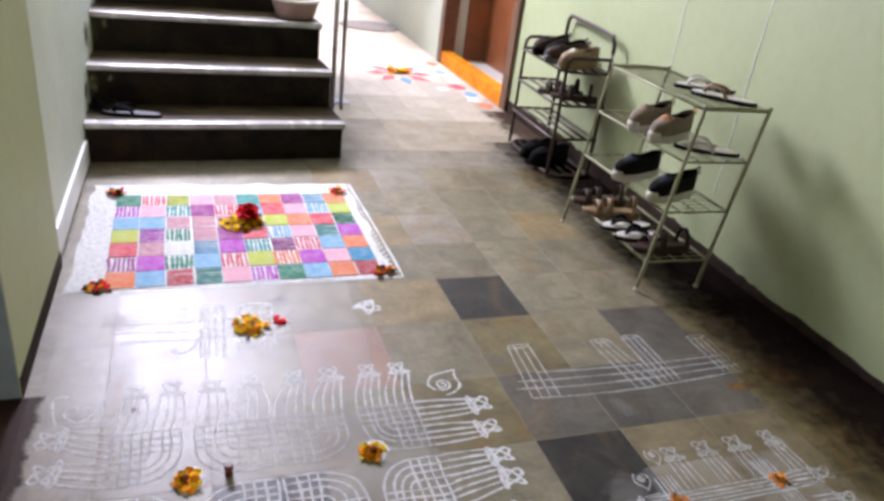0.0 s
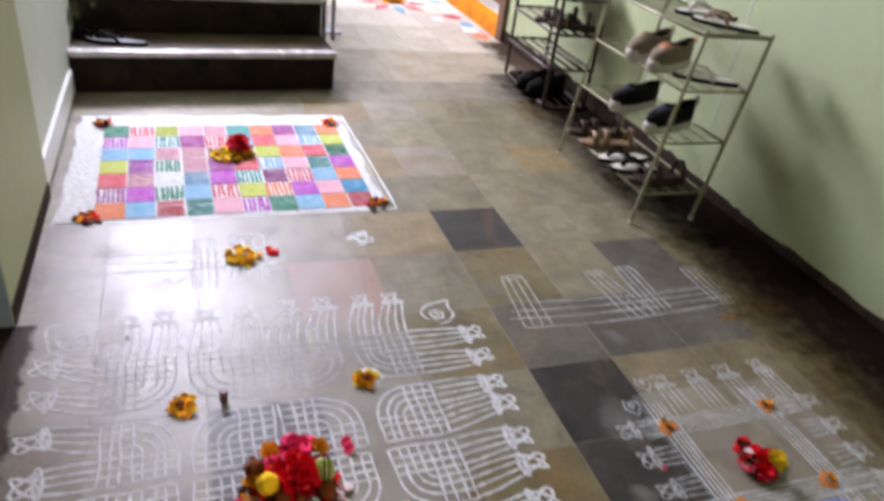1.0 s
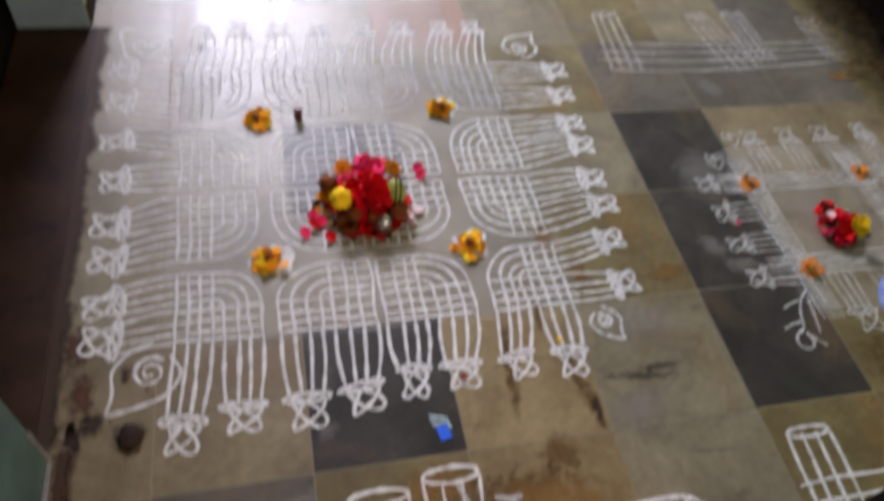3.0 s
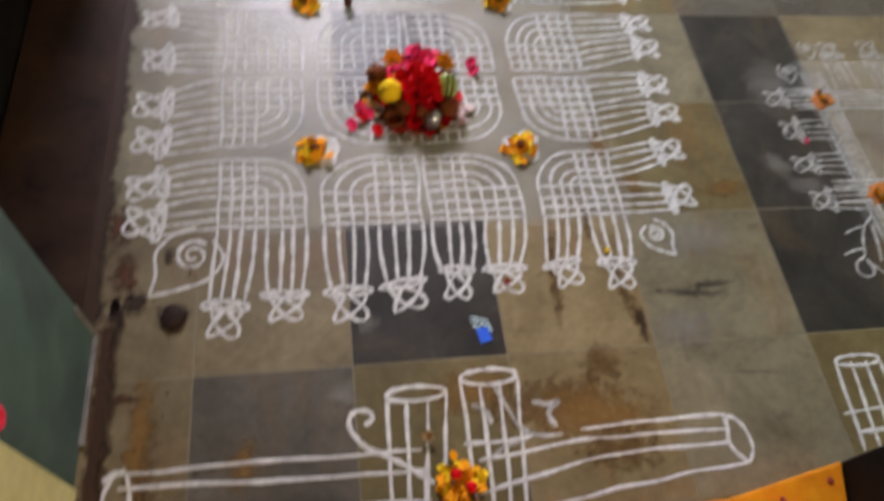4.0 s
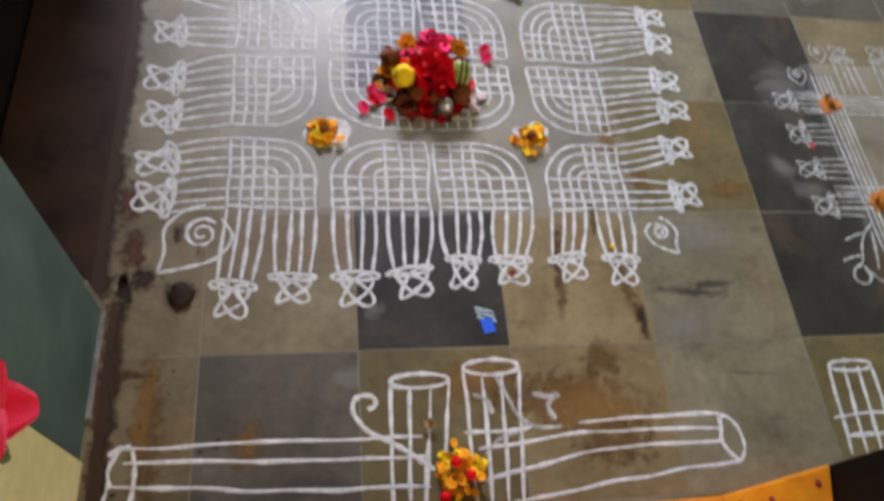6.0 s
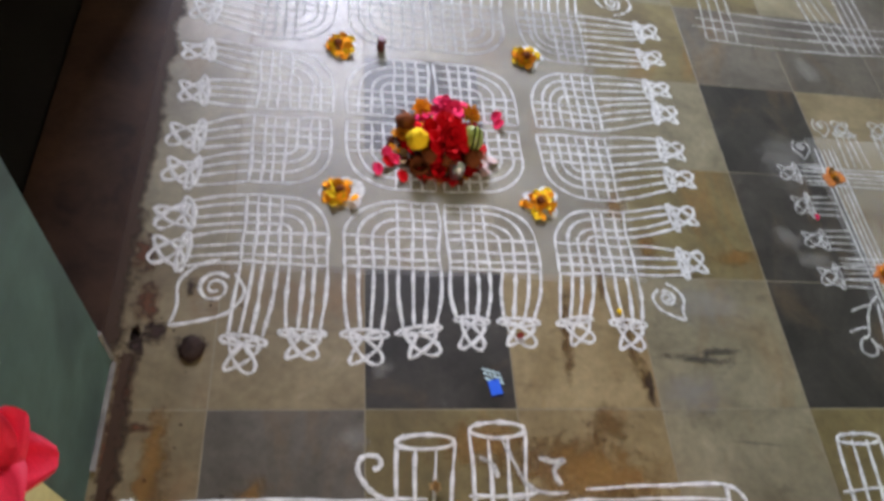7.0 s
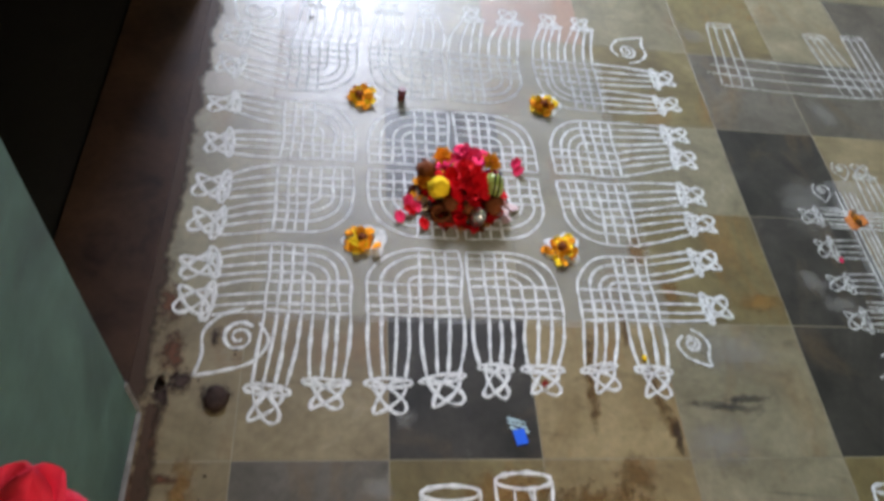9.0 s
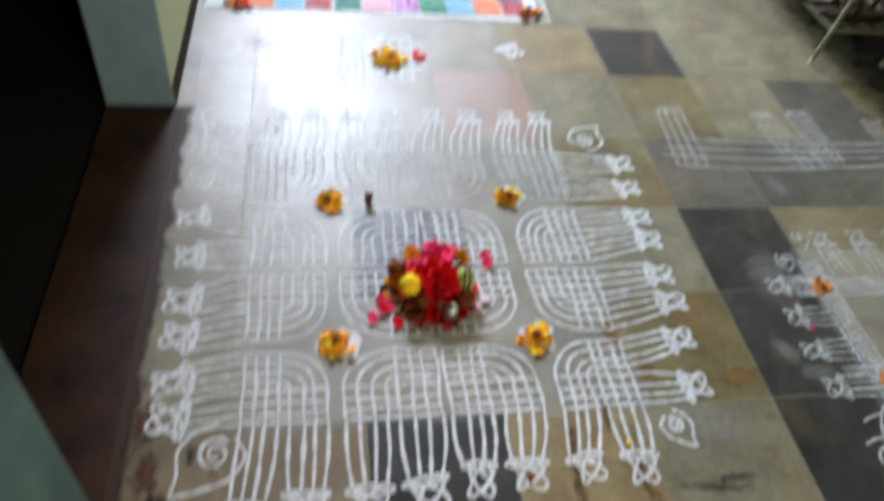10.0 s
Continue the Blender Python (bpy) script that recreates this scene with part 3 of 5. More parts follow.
lo, hi = [[bm.verts.new((x, y, z)) for x, y in ((0.742, -0.45), (0.928, -0.45), (0.928, -0.246), (0.793, -0.246))] for z in (0, 2.1)]
bm.faces.new(lo[::-1]), bm.faces.new(hi)
for k in range(4):
    bm.faces.new((lo[k], lo[(k + 1) % 4], hi[(k + 1) % 4], hi[k]))
bmesh.ops.bevel(bm, geom=list(bm.edges), offset=0.005, segments=2, affect="EDGES", profile=0.6)
part("jamb", bm, M_BLACKWOOD, near_frame)
part("head", box(-0.52, 0.928, -0.45, -0.31, 2.02, 2.1, 0.006), M_BLACKWOOD, near_frame)
bm = bmesh.new()
quad = [(0.562, -0.402), (0.752, -0.395), (0.791, -0.246), (0.580, -0.284)]
lo, hi = [[bm.verts.new((x, y, z)) for x, y in quad] for z in (0, 0.050)]
bm.faces.new(lo[::-1]), bm.faces.new(hi)
for k in range(4):
    bm.faces.new((lo[k], lo[(k + 1) % 4], hi[(k + 1) % 4], hi[k]))
bmesh.ops.bevel(bm, geom=list(bm.edges), offset=0.005, segments=2, affect="EDGES", profile=0.6)
part("sill_block", bm, M_TURMERIC, near_frame, "yellow block at the sill end")
for dx, dy in ((0.609, -0.300), (0.664, -0.297), (0.757, -0.276), (0.671, -0.327), (0.597, -0.342), (0.741, -0.337), (0.390, -0.333)):
    bm = bmesh.new()
    ellipsoid(bm, (dx, dy, 0.0505 if dx > 0.5 else 0.0455), (0.006, 0.007, 0.0015), 10, 5)
    part("kumkum_dot", bm, M_KUMKUM, near_frame, "dark red kumkum dot")
bm = bmesh.new()
for xa, xb in ((0.243, 0.262), (0.280, 0.305), (0.490, 0.506), (0.522, 0.536)):
    stroke(bm, [(xb, -0.296), ((xa + xb) / 2 - 0.004, -0.318), (xa - 0.004, -0.345), (xa - 0.002, -0.372)], w=0.005, z=0.045)
stroke(bm, [(0.393 + 0.013 * math.cos(a), -0.331 + 0.015 * math.sin(a)) for a in [2 * math.pi * k / 12 for k in range(13)]], w=0.006, z=0.045, steps=3)
stroke(bm, [(0.150, -0.315), (0.165, -0.335), (0.160, -0.360)], w=0.018, z=0.045)
part("chalk_mark", bm, M_CHALK, near_frame, "white chalk strokes on the sill")

# ---- far door ----
far_door = thing("panel_door", "open-set brown teak panel door behind a yellow sill", "door")
part("frame_post", box(XR - 0.03, XR + 0.10, 4.16, 4.26, 0, 2.1, 0.006), M_FRAME, far_door)
part("frame_post", box(XR - 0.03, XR + 0.10, 5.68, 5.78, 0, 2.1, 0.006), M_FRAME, far_door)
part("frame_head", box(XR - 0.03, XR + 0.10, 4.26, 5.68, 2.0, 2.1, 0.006), M_FRAME, far_door)
part("sill", box(XR - 0.02, XR + 0.09, 4.26, 5.68, 0, 0.11, 0.006), M_TURMERIC, far_door, "bright yellow turmeric-painted sill")
leaf = part("door_leaf", box(XR + 0.42, XR + 0.46, 4.16, 5.73, 0.02, 2.05, 0.004), M_DOOR, far_door)
for yy in (4.34, 5.06):
    for za, zb in ((0.16, 0.72), (0.86, 1.85)):
        part("door_panel", box(XR + 0.408, XR + 0.422, yy, yy + 0.52, za, zb, 0.006), M_DOOR, far_door)
setting("far_door_floor", box(XR + 0.2, XR + 0.5, 4.0, 6.3, -0.05, 0.02), M_BRIGHT, "pale floor strip inside the far doorway", "floor")
# added panels shut sky light out at both sides of the recess
for ya in (4.05, 5.74):
    setting("far_door_reveal", box(XR + 0.2, XR + 0.5, ya, ya + 0.1, 0, 2.6), M_DOOR, "brown panel added to close the side of the far doorway", "trim")
setting("far_door_back", box(XR + 0.5, XR + 0.6, 3.9, 6.4, 0, 2.6), M_WALL, "plain wall closing the far doorway", "wall")

# ---- stairs ----
stairs = thing("staircase", "dark stone stairs with shaded risers and painted bright edges", "stairs", (-0.485, 3.055, 0), 3.6)
W, RISE, TREAD = 1.235, 0.2, 0.30
for i in range(9):
    y, z = i * TREAD, i * RISE
    part("riser", box(0.0, W, y + 0.012, y + TREAD + 0.012, 0, z + RISE - 0.03), M_RISER_SHADE, stairs)
    part("tread", box(0.0, W + 0.008, y - 0.012, y + TREAD + 0.012, z + RISE - 0.03, z + RISE, 0.006), M_STAIR, stairs)
    # added strip that paints the bright window light along the tread front
    part("nosing", box(0.002, W + 0.006, y - 0.0145, y + 0.045, z + RISE - 0.027, z + RISE + 0.002, 0.005), M_EDGE_LIGHT, stairs, "front edge lightened for window glare")
part("landing", box(0.0, W, 9 * TREAD, 9 * TREAD + 1.0, 0, 9 * RISE), M_STAIR, stairs)

# rail beside the stairs
rail = thing("stair_railing", "slim grey steel posts of the stair railing", "railing")
for (x, y, zb) in ((0.957, 4.26, 0), (0.93, 4.10, 0), (0.82, 3.86, 0), (0.80, 3.72, 0)):
    part("post", tube([(x, y, zb), (x, y, 1.35)], 0.011, 8), M_STEEL, rail)
part("foot_plate", box(0.90, 1.01, 4.21, 4.31, 0, 0.012, 0.003), M_STEEL, rail)
part("handrail", tube([(0.80, 3.6, 1.2), (0.82, 3.86, 1.33), (0.957, 4.26, 1.36)], 0.02, 10), M_STEEL, rail)

# ---- shoe racks ----
green_rack = thing("wire_shoe_rack", "pale green wire shoe rack with four shelves", "shoe rack", (1.655, 1.61, 0), -0.6)
RW, RL, RH, SH = 0.29, 0.665, 0.755, 0.085   # width, length, height, lean


def gp(x, y, z):
    return (x + SH * z / RH, y, z)


part("end_frame", tube(smooth_path([gp(0, 0, 0.0), gp(0, 0, 0.3), gp(0, 0, RH - 0.03), gp(0.02, 0, RH), gp(RW - 0.02, 0, RH), gp(RW, 0, RH - 0.03), gp(RW, 0, 0.3), gp(RW, 0, 0.0)], 5), 0.0075), M_WIRE, green_rack)
part("end_frame", tube(smooth_path([gp(0, RL, 0.0), gp(0, RL, 0.3), gp(0, RL, RH - 0.03), gp(0.02, RL, RH), gp(RW - 0.02, RL, RH), gp(RW, RL, RH - 0.03), gp(RW, RL, 0.3), gp(RW, RL, 0.0)], 5), 0.0075), M_WIRE, green_rack)
for z in (0.13, 0.345, 0.55, RH - 0.004):
    corners = [gp(0, 0, z), gp(RW, 0, z), gp(RW, RL, z), gp(0, RL, z)]
    shelf = part("wire_shelf", tube(corners, 0.0055, 6, closed=True), M_WIRE, green_rack)
    for k in range(1, 21):
        y = RL * k / 21
        part("wire", tube([gp(0, y, z + 0.003), gp(RW, y, z + 0.003)], 0.0018, 5), M_WIRE, shelf)
    for k in range(1, 4):
        x = RW * k / 4
        part("long_wire", tube([gp(x, 0, z - 0.001), gp(x, RL, z - 0.001)], 0.0027, 5), M_WIRE, shelf)
for (x, y) in ((0, 0), (RW, 0), (0, RL), (RW, RL)):
    bm = bmesh.new()
    ellipsoid(bm, (x, y, 0.008), (0.011, 0.011, 0.008), 10, 6)
    part("foot", bm, M_CREAM, green_rack)

brown_rack = thing("pipe_shoe_rack", "dark brown steel pipe shoe rack with rounded ends", "shoe rack", (1.86, 2.85, 0), -2)
BW, BL, BH = 0.25, 0.62, 0.60
for y in (0.02, BL - 0.02):
    # front post bends over the top shelf into the back post
    part("end_loop", tube(smooth_path([(0, y, 0.013), (0, y, 0.3), (0, y, BH), (0.012, y, BH + 0.045), (0.05, y, BH + 0.06), (BW, y, BH + 0.062)], 5), 0.010), M_RUSTPIPE, brown_rack)
part("back_loop", tube(smooth_path([(BW, 0.02, 0.013), (BW, 0.02, 0.4), (BW, 0.02, 0.70), (BW, 0.045, 0.765), (BW, 0.10, 0.785), (BW, BL - 0.10, 0.80), (BW, BL - 0.045, 0.79), (BW, BL - 0.02, 0.73), (BW, BL - 0.02, 0.4), (BW, BL - 0.02, 0.013)], 5), 0.011), M_RUSTPIPE, brown_rack)
base = part("base_loop", tube([(0.0, 0.09, 0.013), (0.02, 0.03, 0.013), (0.06, 0, 0.013), (BW - 0.03, 0, 0.013), (BW, 0.03, 0.013), (BW, BL - 0.03, 0.013), (BW - 0.03, BL, 0.013), (0.06, BL, 0.013), (0.02, BL - 0.03, 0.013), (0, BL - 0.09, 0.013)], 0.011, 8, closed=True), M_RUSTPIPE, brown_rack)
for k in range(1, 4):
    part("pipe", tube([(BW * k / 4, 0.0, 0.013), (BW * k / 4, BL, 0.013)], 0.007, 6), M_RUSTPIPE, base)
for z in (0.225, 0.41, BH - 0.01):
    shelf = part("pipe_shelf", tube([(-0.02, 0.04, z), (0.02, 0, z), (BW, 0, z), (BW, BL, z), (0.02, BL, z), (-0.02, BL - 0.04, z)], 0.008, 7, closed=True), M_RUSTPIPE, brown_rack)
    for k in range(1, 4):
        part("pipe", tube([(BW * k / 4, 0, z), (BW * k / 4, BL, z)], 0.0065, 6), M_RUSTPIPE, shelf)


# ---- shoes ----
def sole_outline(L, Wd, n=22):
    out = []
    for k in range(n):
        a = 2 * math.pi * k / n
        y = math.cos(a)
        w = Wd / 2 * (0.86 + 0.16 * y - 0.13 * math.exp(-((y + 0.15) / 0.35) ** 2))
        out.append((w * math.sin(a), L / 2 * y * (1 if y > 0 else 0.98)))
    return out


def loft(rings, cap=True):
    bm = bmesh.new()
    R = [[bm.verts.new(p) for p in r] for r in rings]
    n = len(R[0])
    for a, b in zip(R, R[1:]):
        for k in range(n):
            f = bm.faces.new((a[k], a[(k + 1) % n], b[(k + 1) % n], b[k]))
            f.smooth = True
    if cap:
        bm.faces.new(R[0][::-1]), bm.faces.new(R[-1])
    bmesh.ops.recalc_face_normals(bm, faces=bm.faces)
    return bm


def sneaker(name, label, upper, sole, trim, at, rz=0, L=0.265, group="shoes on the racks"):
    s = thing(name, label, "shoe", at, rz, group)
    s.scale = (1.12, 1.06, 1.15)
    o = sole_outline(L, 0.095)
    part("sole", loft([[(x * f, y * f, z) for x, y in o] for f, z in ((0.95, 0), (1.0, 0.006), (1.0, 0.024), (0.96, 0.028))]), sole, s)
    rings = []
    for f, z, front in ((0.96, 0.026, 0.99), (1.0, 0.040, 1.0), (0.99, 0.052, 0.98), (0.94, 0.063, 0.91), (0.87, 0.071, 0.78), (0.80, 0.078, 0.60), (0.75, 0.083, 0.42), (0.73, 0.086, 0.36), (0.67, 0.086, 0.32), (0.63, 0.080, 0.30)):
        rings.append([(x * f, y * front if y > 0 else y * (0.97 - 0.06 * max(0, z - 0.07) / 0.02), z + (0.010 * max(0, -y / L * 2) if z > 0.075 else 0) - (0.012 * max(0, 1 - abs(y + 0.03) / 0.06) if z > 0.079 else 0)) for x, y in o])
    part("upper", loft(rings, cap=False), upper, s)
    rings = [[(x * f, y * fr if y > 0 else y * 0.90, z) for x, y in o] for f, z, fr in ((0.65, 0.078, 0.31), (0.64, 0.066, 0.32), (0.60, 0.040, 0.34), (0.2, 0.038, 0.1))]
    part("lining", loft(rings, cap=False), M_BLACK, s, "dark inner lining")
    bm = bmesh.new()
    for k in range(5):
        y = 0.050 + k * 0.010
        z = 0.089 - k * 0.0040
        tube([(-0.024, y, z - 0.008), (0, y + 0.004, z), (0.024, y, z - 0.008)], 0.0028, 5, bm)
    part("laces", bm, trim, s)
    bm = bmesh.new()
    tube(smooth_path([(-0.012, -L * 0.46, 0.080), (0, -L * 0.49, 0.104), (0.012, -L * 0.46, 0.085)], 4), 0.003, 5, bm)
    part("heel_tab", bm, trim, s)
    bm = loft([[(x * 1.02 * f, L * 0.5 + (y - L * 0.5) * 1.0 + 0.003, z) for x, y in o if y > L * 0.33] for f, z in ((1.0, 0.012), (1.0, 0.030), (0.93, 0.038))])
    part("toe_cap", bm, sole, s)
    return s


def slipper(name, label, foot, strap, at, rz=0, L=0.255, group="shoes on the racks", tilt=0):
    s = thing(name, label, "slipper", at, rz, group)
    o = sole_outline(L, 0.09)
    part("sole", loft([[(x * f, y * f, z) for x, y in o] for f, z in ((0.97, 0), (1.0, 0.004), (1.0, 0.014))]), M_RUBBER, s)
    part("footbed", loft([[(x * f, y * f, z) for x, y in o] for f, z in ((0.95, 0.0142), (0.94, 0.018), (0.90, 0.0185))]), foot, s)
    bm = bmesh.new()
    for sx in (-1, 1):
        tube(smooth_path([(0, L * 0.30, 0.018), (sx * 0.016, L * 0.22, 0.045), (sx * 0.036, L * 0.02, 0.042), (sx * 0.042, -L * 0.08, 0.012)], 5), 0.007, 6, bm)
    part("strap", bm, strap, s)
    return s


def sandal(name, label, leather, at, rz=0, L=0.26, group="shoes on the racks"):
    s = thing(name, label, "sandal", at, rz, group)
    o = sole_outline(L, 0.09)
    part("sole", loft([[(x * f, y * f, z + (0.012 if y < -0.03 else 0) * (z > 0.01)) for x, y in o] for f, z in ((0.97, 0), (1.0, 0.006), (1.0, 0.022), (0.95, 0.024))]), leather, s)
    for y, h, w in ((L * 0.26, 0.052, 0.03), (L * 0.08, 0.066, 0.028), (-L * 0.32, 0.088, 0.018)):
        bm = bmesh.new()
        arc = [(0.046 * math.cos(math.pi * k / 10), h * math.sin(math.pi * k / 10) + 0.016) for k in range(11)]
        V = [[bm.verts.new((x * f, y + dy, z * f2)) for x, z in arc] for dy, f, f2 in ((-w / 2, 1, 1), (w / 2, 1, 1), (w / 2, 0.93, 0.95), (-w / 2, 0.93, 0.95))]
        for i in range(4):
            a, b = V[i], V[(i + 1) % 4]
            for k in range(10):
                bm.faces.new((a[k], a[k + 1], b[k + 1], b[k])).smooth = True
        part("strap", bm, leather, s)
    return s


def on_green(x, y, shelf, dz=0.006):
    z = (0.13, 0.345, 0.55, RH - 0.004)[shelf] + dz
    return (1.655 + x + SH * z / RH, 1.61 + y, z)


sneaker("sneaker", "beige mesh sneaker with cream sole on the wire rack", M_BEIGE, M_CREAM, M_TAN, on_green(0.10, 0.40, 2), 112)
sneaker("sneaker", "beige mesh sneaker with orange trim on the wire rack", M_BEIGE, M_CREAM, M_ORANGE, on_green(0.11, 0.26, 2), 112)
slipper("slipper", "worn cream slipper lying on the wire rack", M_CREAM, M_CREAM, on_green(0.17, 0.10, 2), 60)
slipper("slipper", "worn cream slipper on top of the wire rack", M_CREAM, M_TAN, on_green(0.17, 0.12, 3), 40)
slipper("slipper", "pale slipper on top of the wire rack", M_CREAM, M_CREAM, on_green(0.20, 0.27, 3), 70)
sneaker("sneaker", "black sneaker with white sole on the wire rack", M_BLACK, M_CREAM, M_NAVY, on_green(0.09, 0.36, 1), 106)
sneaker("sneaker", "black sneaker with white sole on the wire rack", M_BLACK, M_CREAM, M_NAVY, on_green(0.11, 0.13, 1), 106)
slipper("slipper", "black slipper with pale footbed on the wire rack", M_CREAM, M_RUBBER, on_green(0.09, 0.30, 0), 88)
slipper("slipper", "black slipper with pale footbed on the wire rack", M_CREAM, M_RUBBER, on_green(0.10, 0.20, 0), 86)
sandal("sandal", "tan leather sandal on the wire rack", M_TAN, on_green(0.09, 0.43, 0), 70)
sandal("sandal", "brown leather sandal on the wire rack", M_BROWNLEATHER, on_green(0.12, 0.08, 0), 84)
sandal("sandal", "dusty brown sandal on the wire rack", M_BROWNLEATHER, on_green(0.10, 0.56, 0), 76)


def on_brown(x, y, z):
    return (1.86 + x, 2.85 + y, z)


sneaker("sneaker", "dark brown shoe on the pipe rack", M_BROWNLEATHER, M_RUBBER, M_BLACK, on_brown(0.10, 0.42, 0.598), 108)
sneaker("sneaker", "black shoe piled on the pipe rack", M_BLACK, M_RUBBER, M_BLACK, on_brown(0.13, 0.30, 0.598), 100)
sneaker("sneaker", "grey brown shoe on the pipe rack", M_BROWNLEATHER, M_GREYINSOLE, M_BLACK, on_brown(0.08, 0.19, 0.598), 96)
sneaker("sneaker", "tan canvas shoe on the pipe rack", M_TAN, M_TAN, M_CREAM, on_brown(0.10, 0.08, 0.598), 106)
sandal("sandal", "brown strapped sandal on the pipe rack", M_BROWNLEATHER, on_brown(0.09, 0.20, 0.418), 70)
sandal("sandal", "brown strapped sandal on the pipe rack", M_BROWNLEATHER, on_brown(0.12, 0.10, 0.418), 60)
sneaker("sneaker", "black shoe on the lowest shelf of the pipe rack", M_BLACK, M_RUBBER, M_BLACK, on_brown(0.08, 0.30, 0.022), 106)
sneaker("sneaker", "black shoe on the lowest shelf of the pipe rack", M_BLACK, M_RUBBER, M_BLACK, on_brown(0.09, 0.18, 0.022), 102)
slipper("slipper", "black slipper with grey footbed on the first step", M_GREYINSOLE, M_RUBBER, (-0.285, 3.190, 0.2), 78, 0.29, group="slippers on the step")
slipper("slipper", "black slipper with dark footbed on the first step", M_RUBBER, M_RUBBER, (-0.385, 3.25, 0.2), 60, 0.28, group="slippers on the step")

# smudges on the half wall beside the steps
for y, z, a, b in ((3.45, 0.52, 0.10, 0.07), (3.25, 0.30, 0.07, 0.05), (3.9, 0.72, 0.12, 0.06)):
    ob = stain("wall_smudge", 0, 0, a, b, S_TAR, "dark smudge on the pale half wall", group="wall smudges")
    ob.matrix_world = Matrix.LocRotScale((-0.4835, y, z), Euler((0, radians(90), 0)), (b, a, 1))

# mouldy paint patches at the wall end of the risers
for i, dx, dz, a, b in ((1, 0.03, 0.10, 0.045, 0.09), (2, 0.03, 0.10, 0.05, 0.09), (2, 0.10, 0.14, 0.03, 0.04), (1, 0.12, 0.13, 0.025, 0.03)):
    ob = stain("mould_patch", 0, 0, a, b, S_MOULD, "pale olive mould patch on the stair riser", group="mould patches")
    ob.matrix_world = Matrix.LocRotScale((-0.485 + dx - 0.019 * i, 3.0635 + 0.30 * i + 0.063 * dx, 0.2 * i + dz), Euler((radians(90), 0, radians(3.6))), (a, b, 1))

# ---- basket on the third step ----
basket = thing("basket", "faded pink plastic basket standing on the stairs", "basket", (0.58, 3.86, 0.6))
ring = lambda r, z: [(r * math.cos(2 * math.pi * k / 24), r * math.sin(2 * math.pi * k / 24), z) for k in range(24)]
part("bowl", loft([ring(0.09, 0), ring(0.11, 0.02), ring(0.135, 0.10), ring(0.14, 0.11), ring(0.13, 0.11), ring(0.10, 0.02), ring(0.02, 0.01)]), M_BASKET, basket)
part("rim", tube([(0.138 * math.cos(2 * math.pi * k / 24), 0.138 * math.sin(2 * math.pi * k / 24), 0.11) for k in range(24)], 0.008, 8, closed=True), M_CREAM, basket)

# ---- doormat in the open end ----
doormat = link("doormat", loft([[(0.33 * f * math.cos(a), 0.30 * f * math.sin(a), z) for a in [2 * math.pi * k / 40 for k in range(40)]] for f, z in ((1, 0), (1.0, 0.008), (0.97, 0.013), (0.5, 0.014))]), M_MATGREY)
tagged(doormat, "oval grey coir doormat on the bright floor", "doormat").location = (1.87, 7.35, 0.0)


# ---- rice-powder drawings ----
def knot(bm, x, y, ang, s=0.07, w=0.006):
    """A bow that closes four fringe lines: a flat lens and two crossed loops."""
    c, sn = math.cos(ang), math.sin(ang)
    jx, jy = rnd.uniform(0.86, 1.12), rnd.uniform(0.85, 1.15)

    def T(u, v):
        u, v = u * jx, v * jy
        return (x + u * c - v * sn, y + u * sn + v * c)
    stroke(bm, [T(s * 0.55 * math.cos(a), 0.0 + s * 0.12 * math.sin(a)) for a in [2 * math.pi * k / 12 for k in range(13)]], w, steps=3)
    for sg in (-1, 1):
        pts = []
        for k in range(15):
            a = 2 * math.pi * k / 14
            u, v = 0.50 * s * math.cos(a), 0.19 * s * math.sin(a) * (1 - 0.35 * math.cos(a) * (-1 if sg > 0 else 1) * sg)
            r = radians(48) * sg
            pts.append(T(u * math.cos(r) - v * math.sin(r), -0.36 * s + u * math.sin(r) + v * math.cos(r)))
        stroke(bm, pts, w, steps=2)


def blob_grid(x0, x1, y0, y1, n=24):
    """A thin uneven sheet with a wandering outline."""
    bm = bmesh.new()
    cx, cy = (x0 + x1) / 2, (y0 + y1) / 2
    c = bm.verts.new((cx, cy, 0.0006))
    rim = []
    for k in range(n * 4):
        f = (k % n) / n
        x, y = ((x0 + (x1 - x0) * f, y0), (x1, y0 + (y1 - y0) * f), (x1 - (x1 - x0) * f, y1), (x0, y1 - (y1 - y0) * f))[k // n]
        g = 1 + 0.05 * noise.noise((x * 9, y * 9, 4))
        rim.append(bm.verts.new((cx + (x - cx) * g, cy + (y - cy) * g, 0.0006)))
    for k in range(n * 4):
        bm.faces.new((c, rim[k], rim[(k + 1) % (n * 4)]))
    return bm


def leaf_spiral(bm, x, y, ang, s=0.085, flip=1, w=0.007):
    c, sn = math.cos(ang), math.sin(ang)

    def T(u, v):
        v *= flip
        return (x + (u * c - v * sn) * s, y + (u * sn + v * c) * s)
    stroke(bm, [T(0.35 * (1 - k / 22) * math.cos(k * 0.62) + 0.14, 0.35 * (1 - k / 22) * math.sin(k * 0.62)) for k in range(19)], w, steps=3)
    stroke(bm, [T(0.62, 0.45), T(0.2, 0.62), T(-0.3, 0.55), T(-0.62, 0.15), T(-1.0, -0.1)], w)
    stroke(bm, [T(-1.0, -0.1), T(-0.5, -0.4), T(0.0, -0.6), T(0.5, -0.45), T(0.62, 0.0)], w)


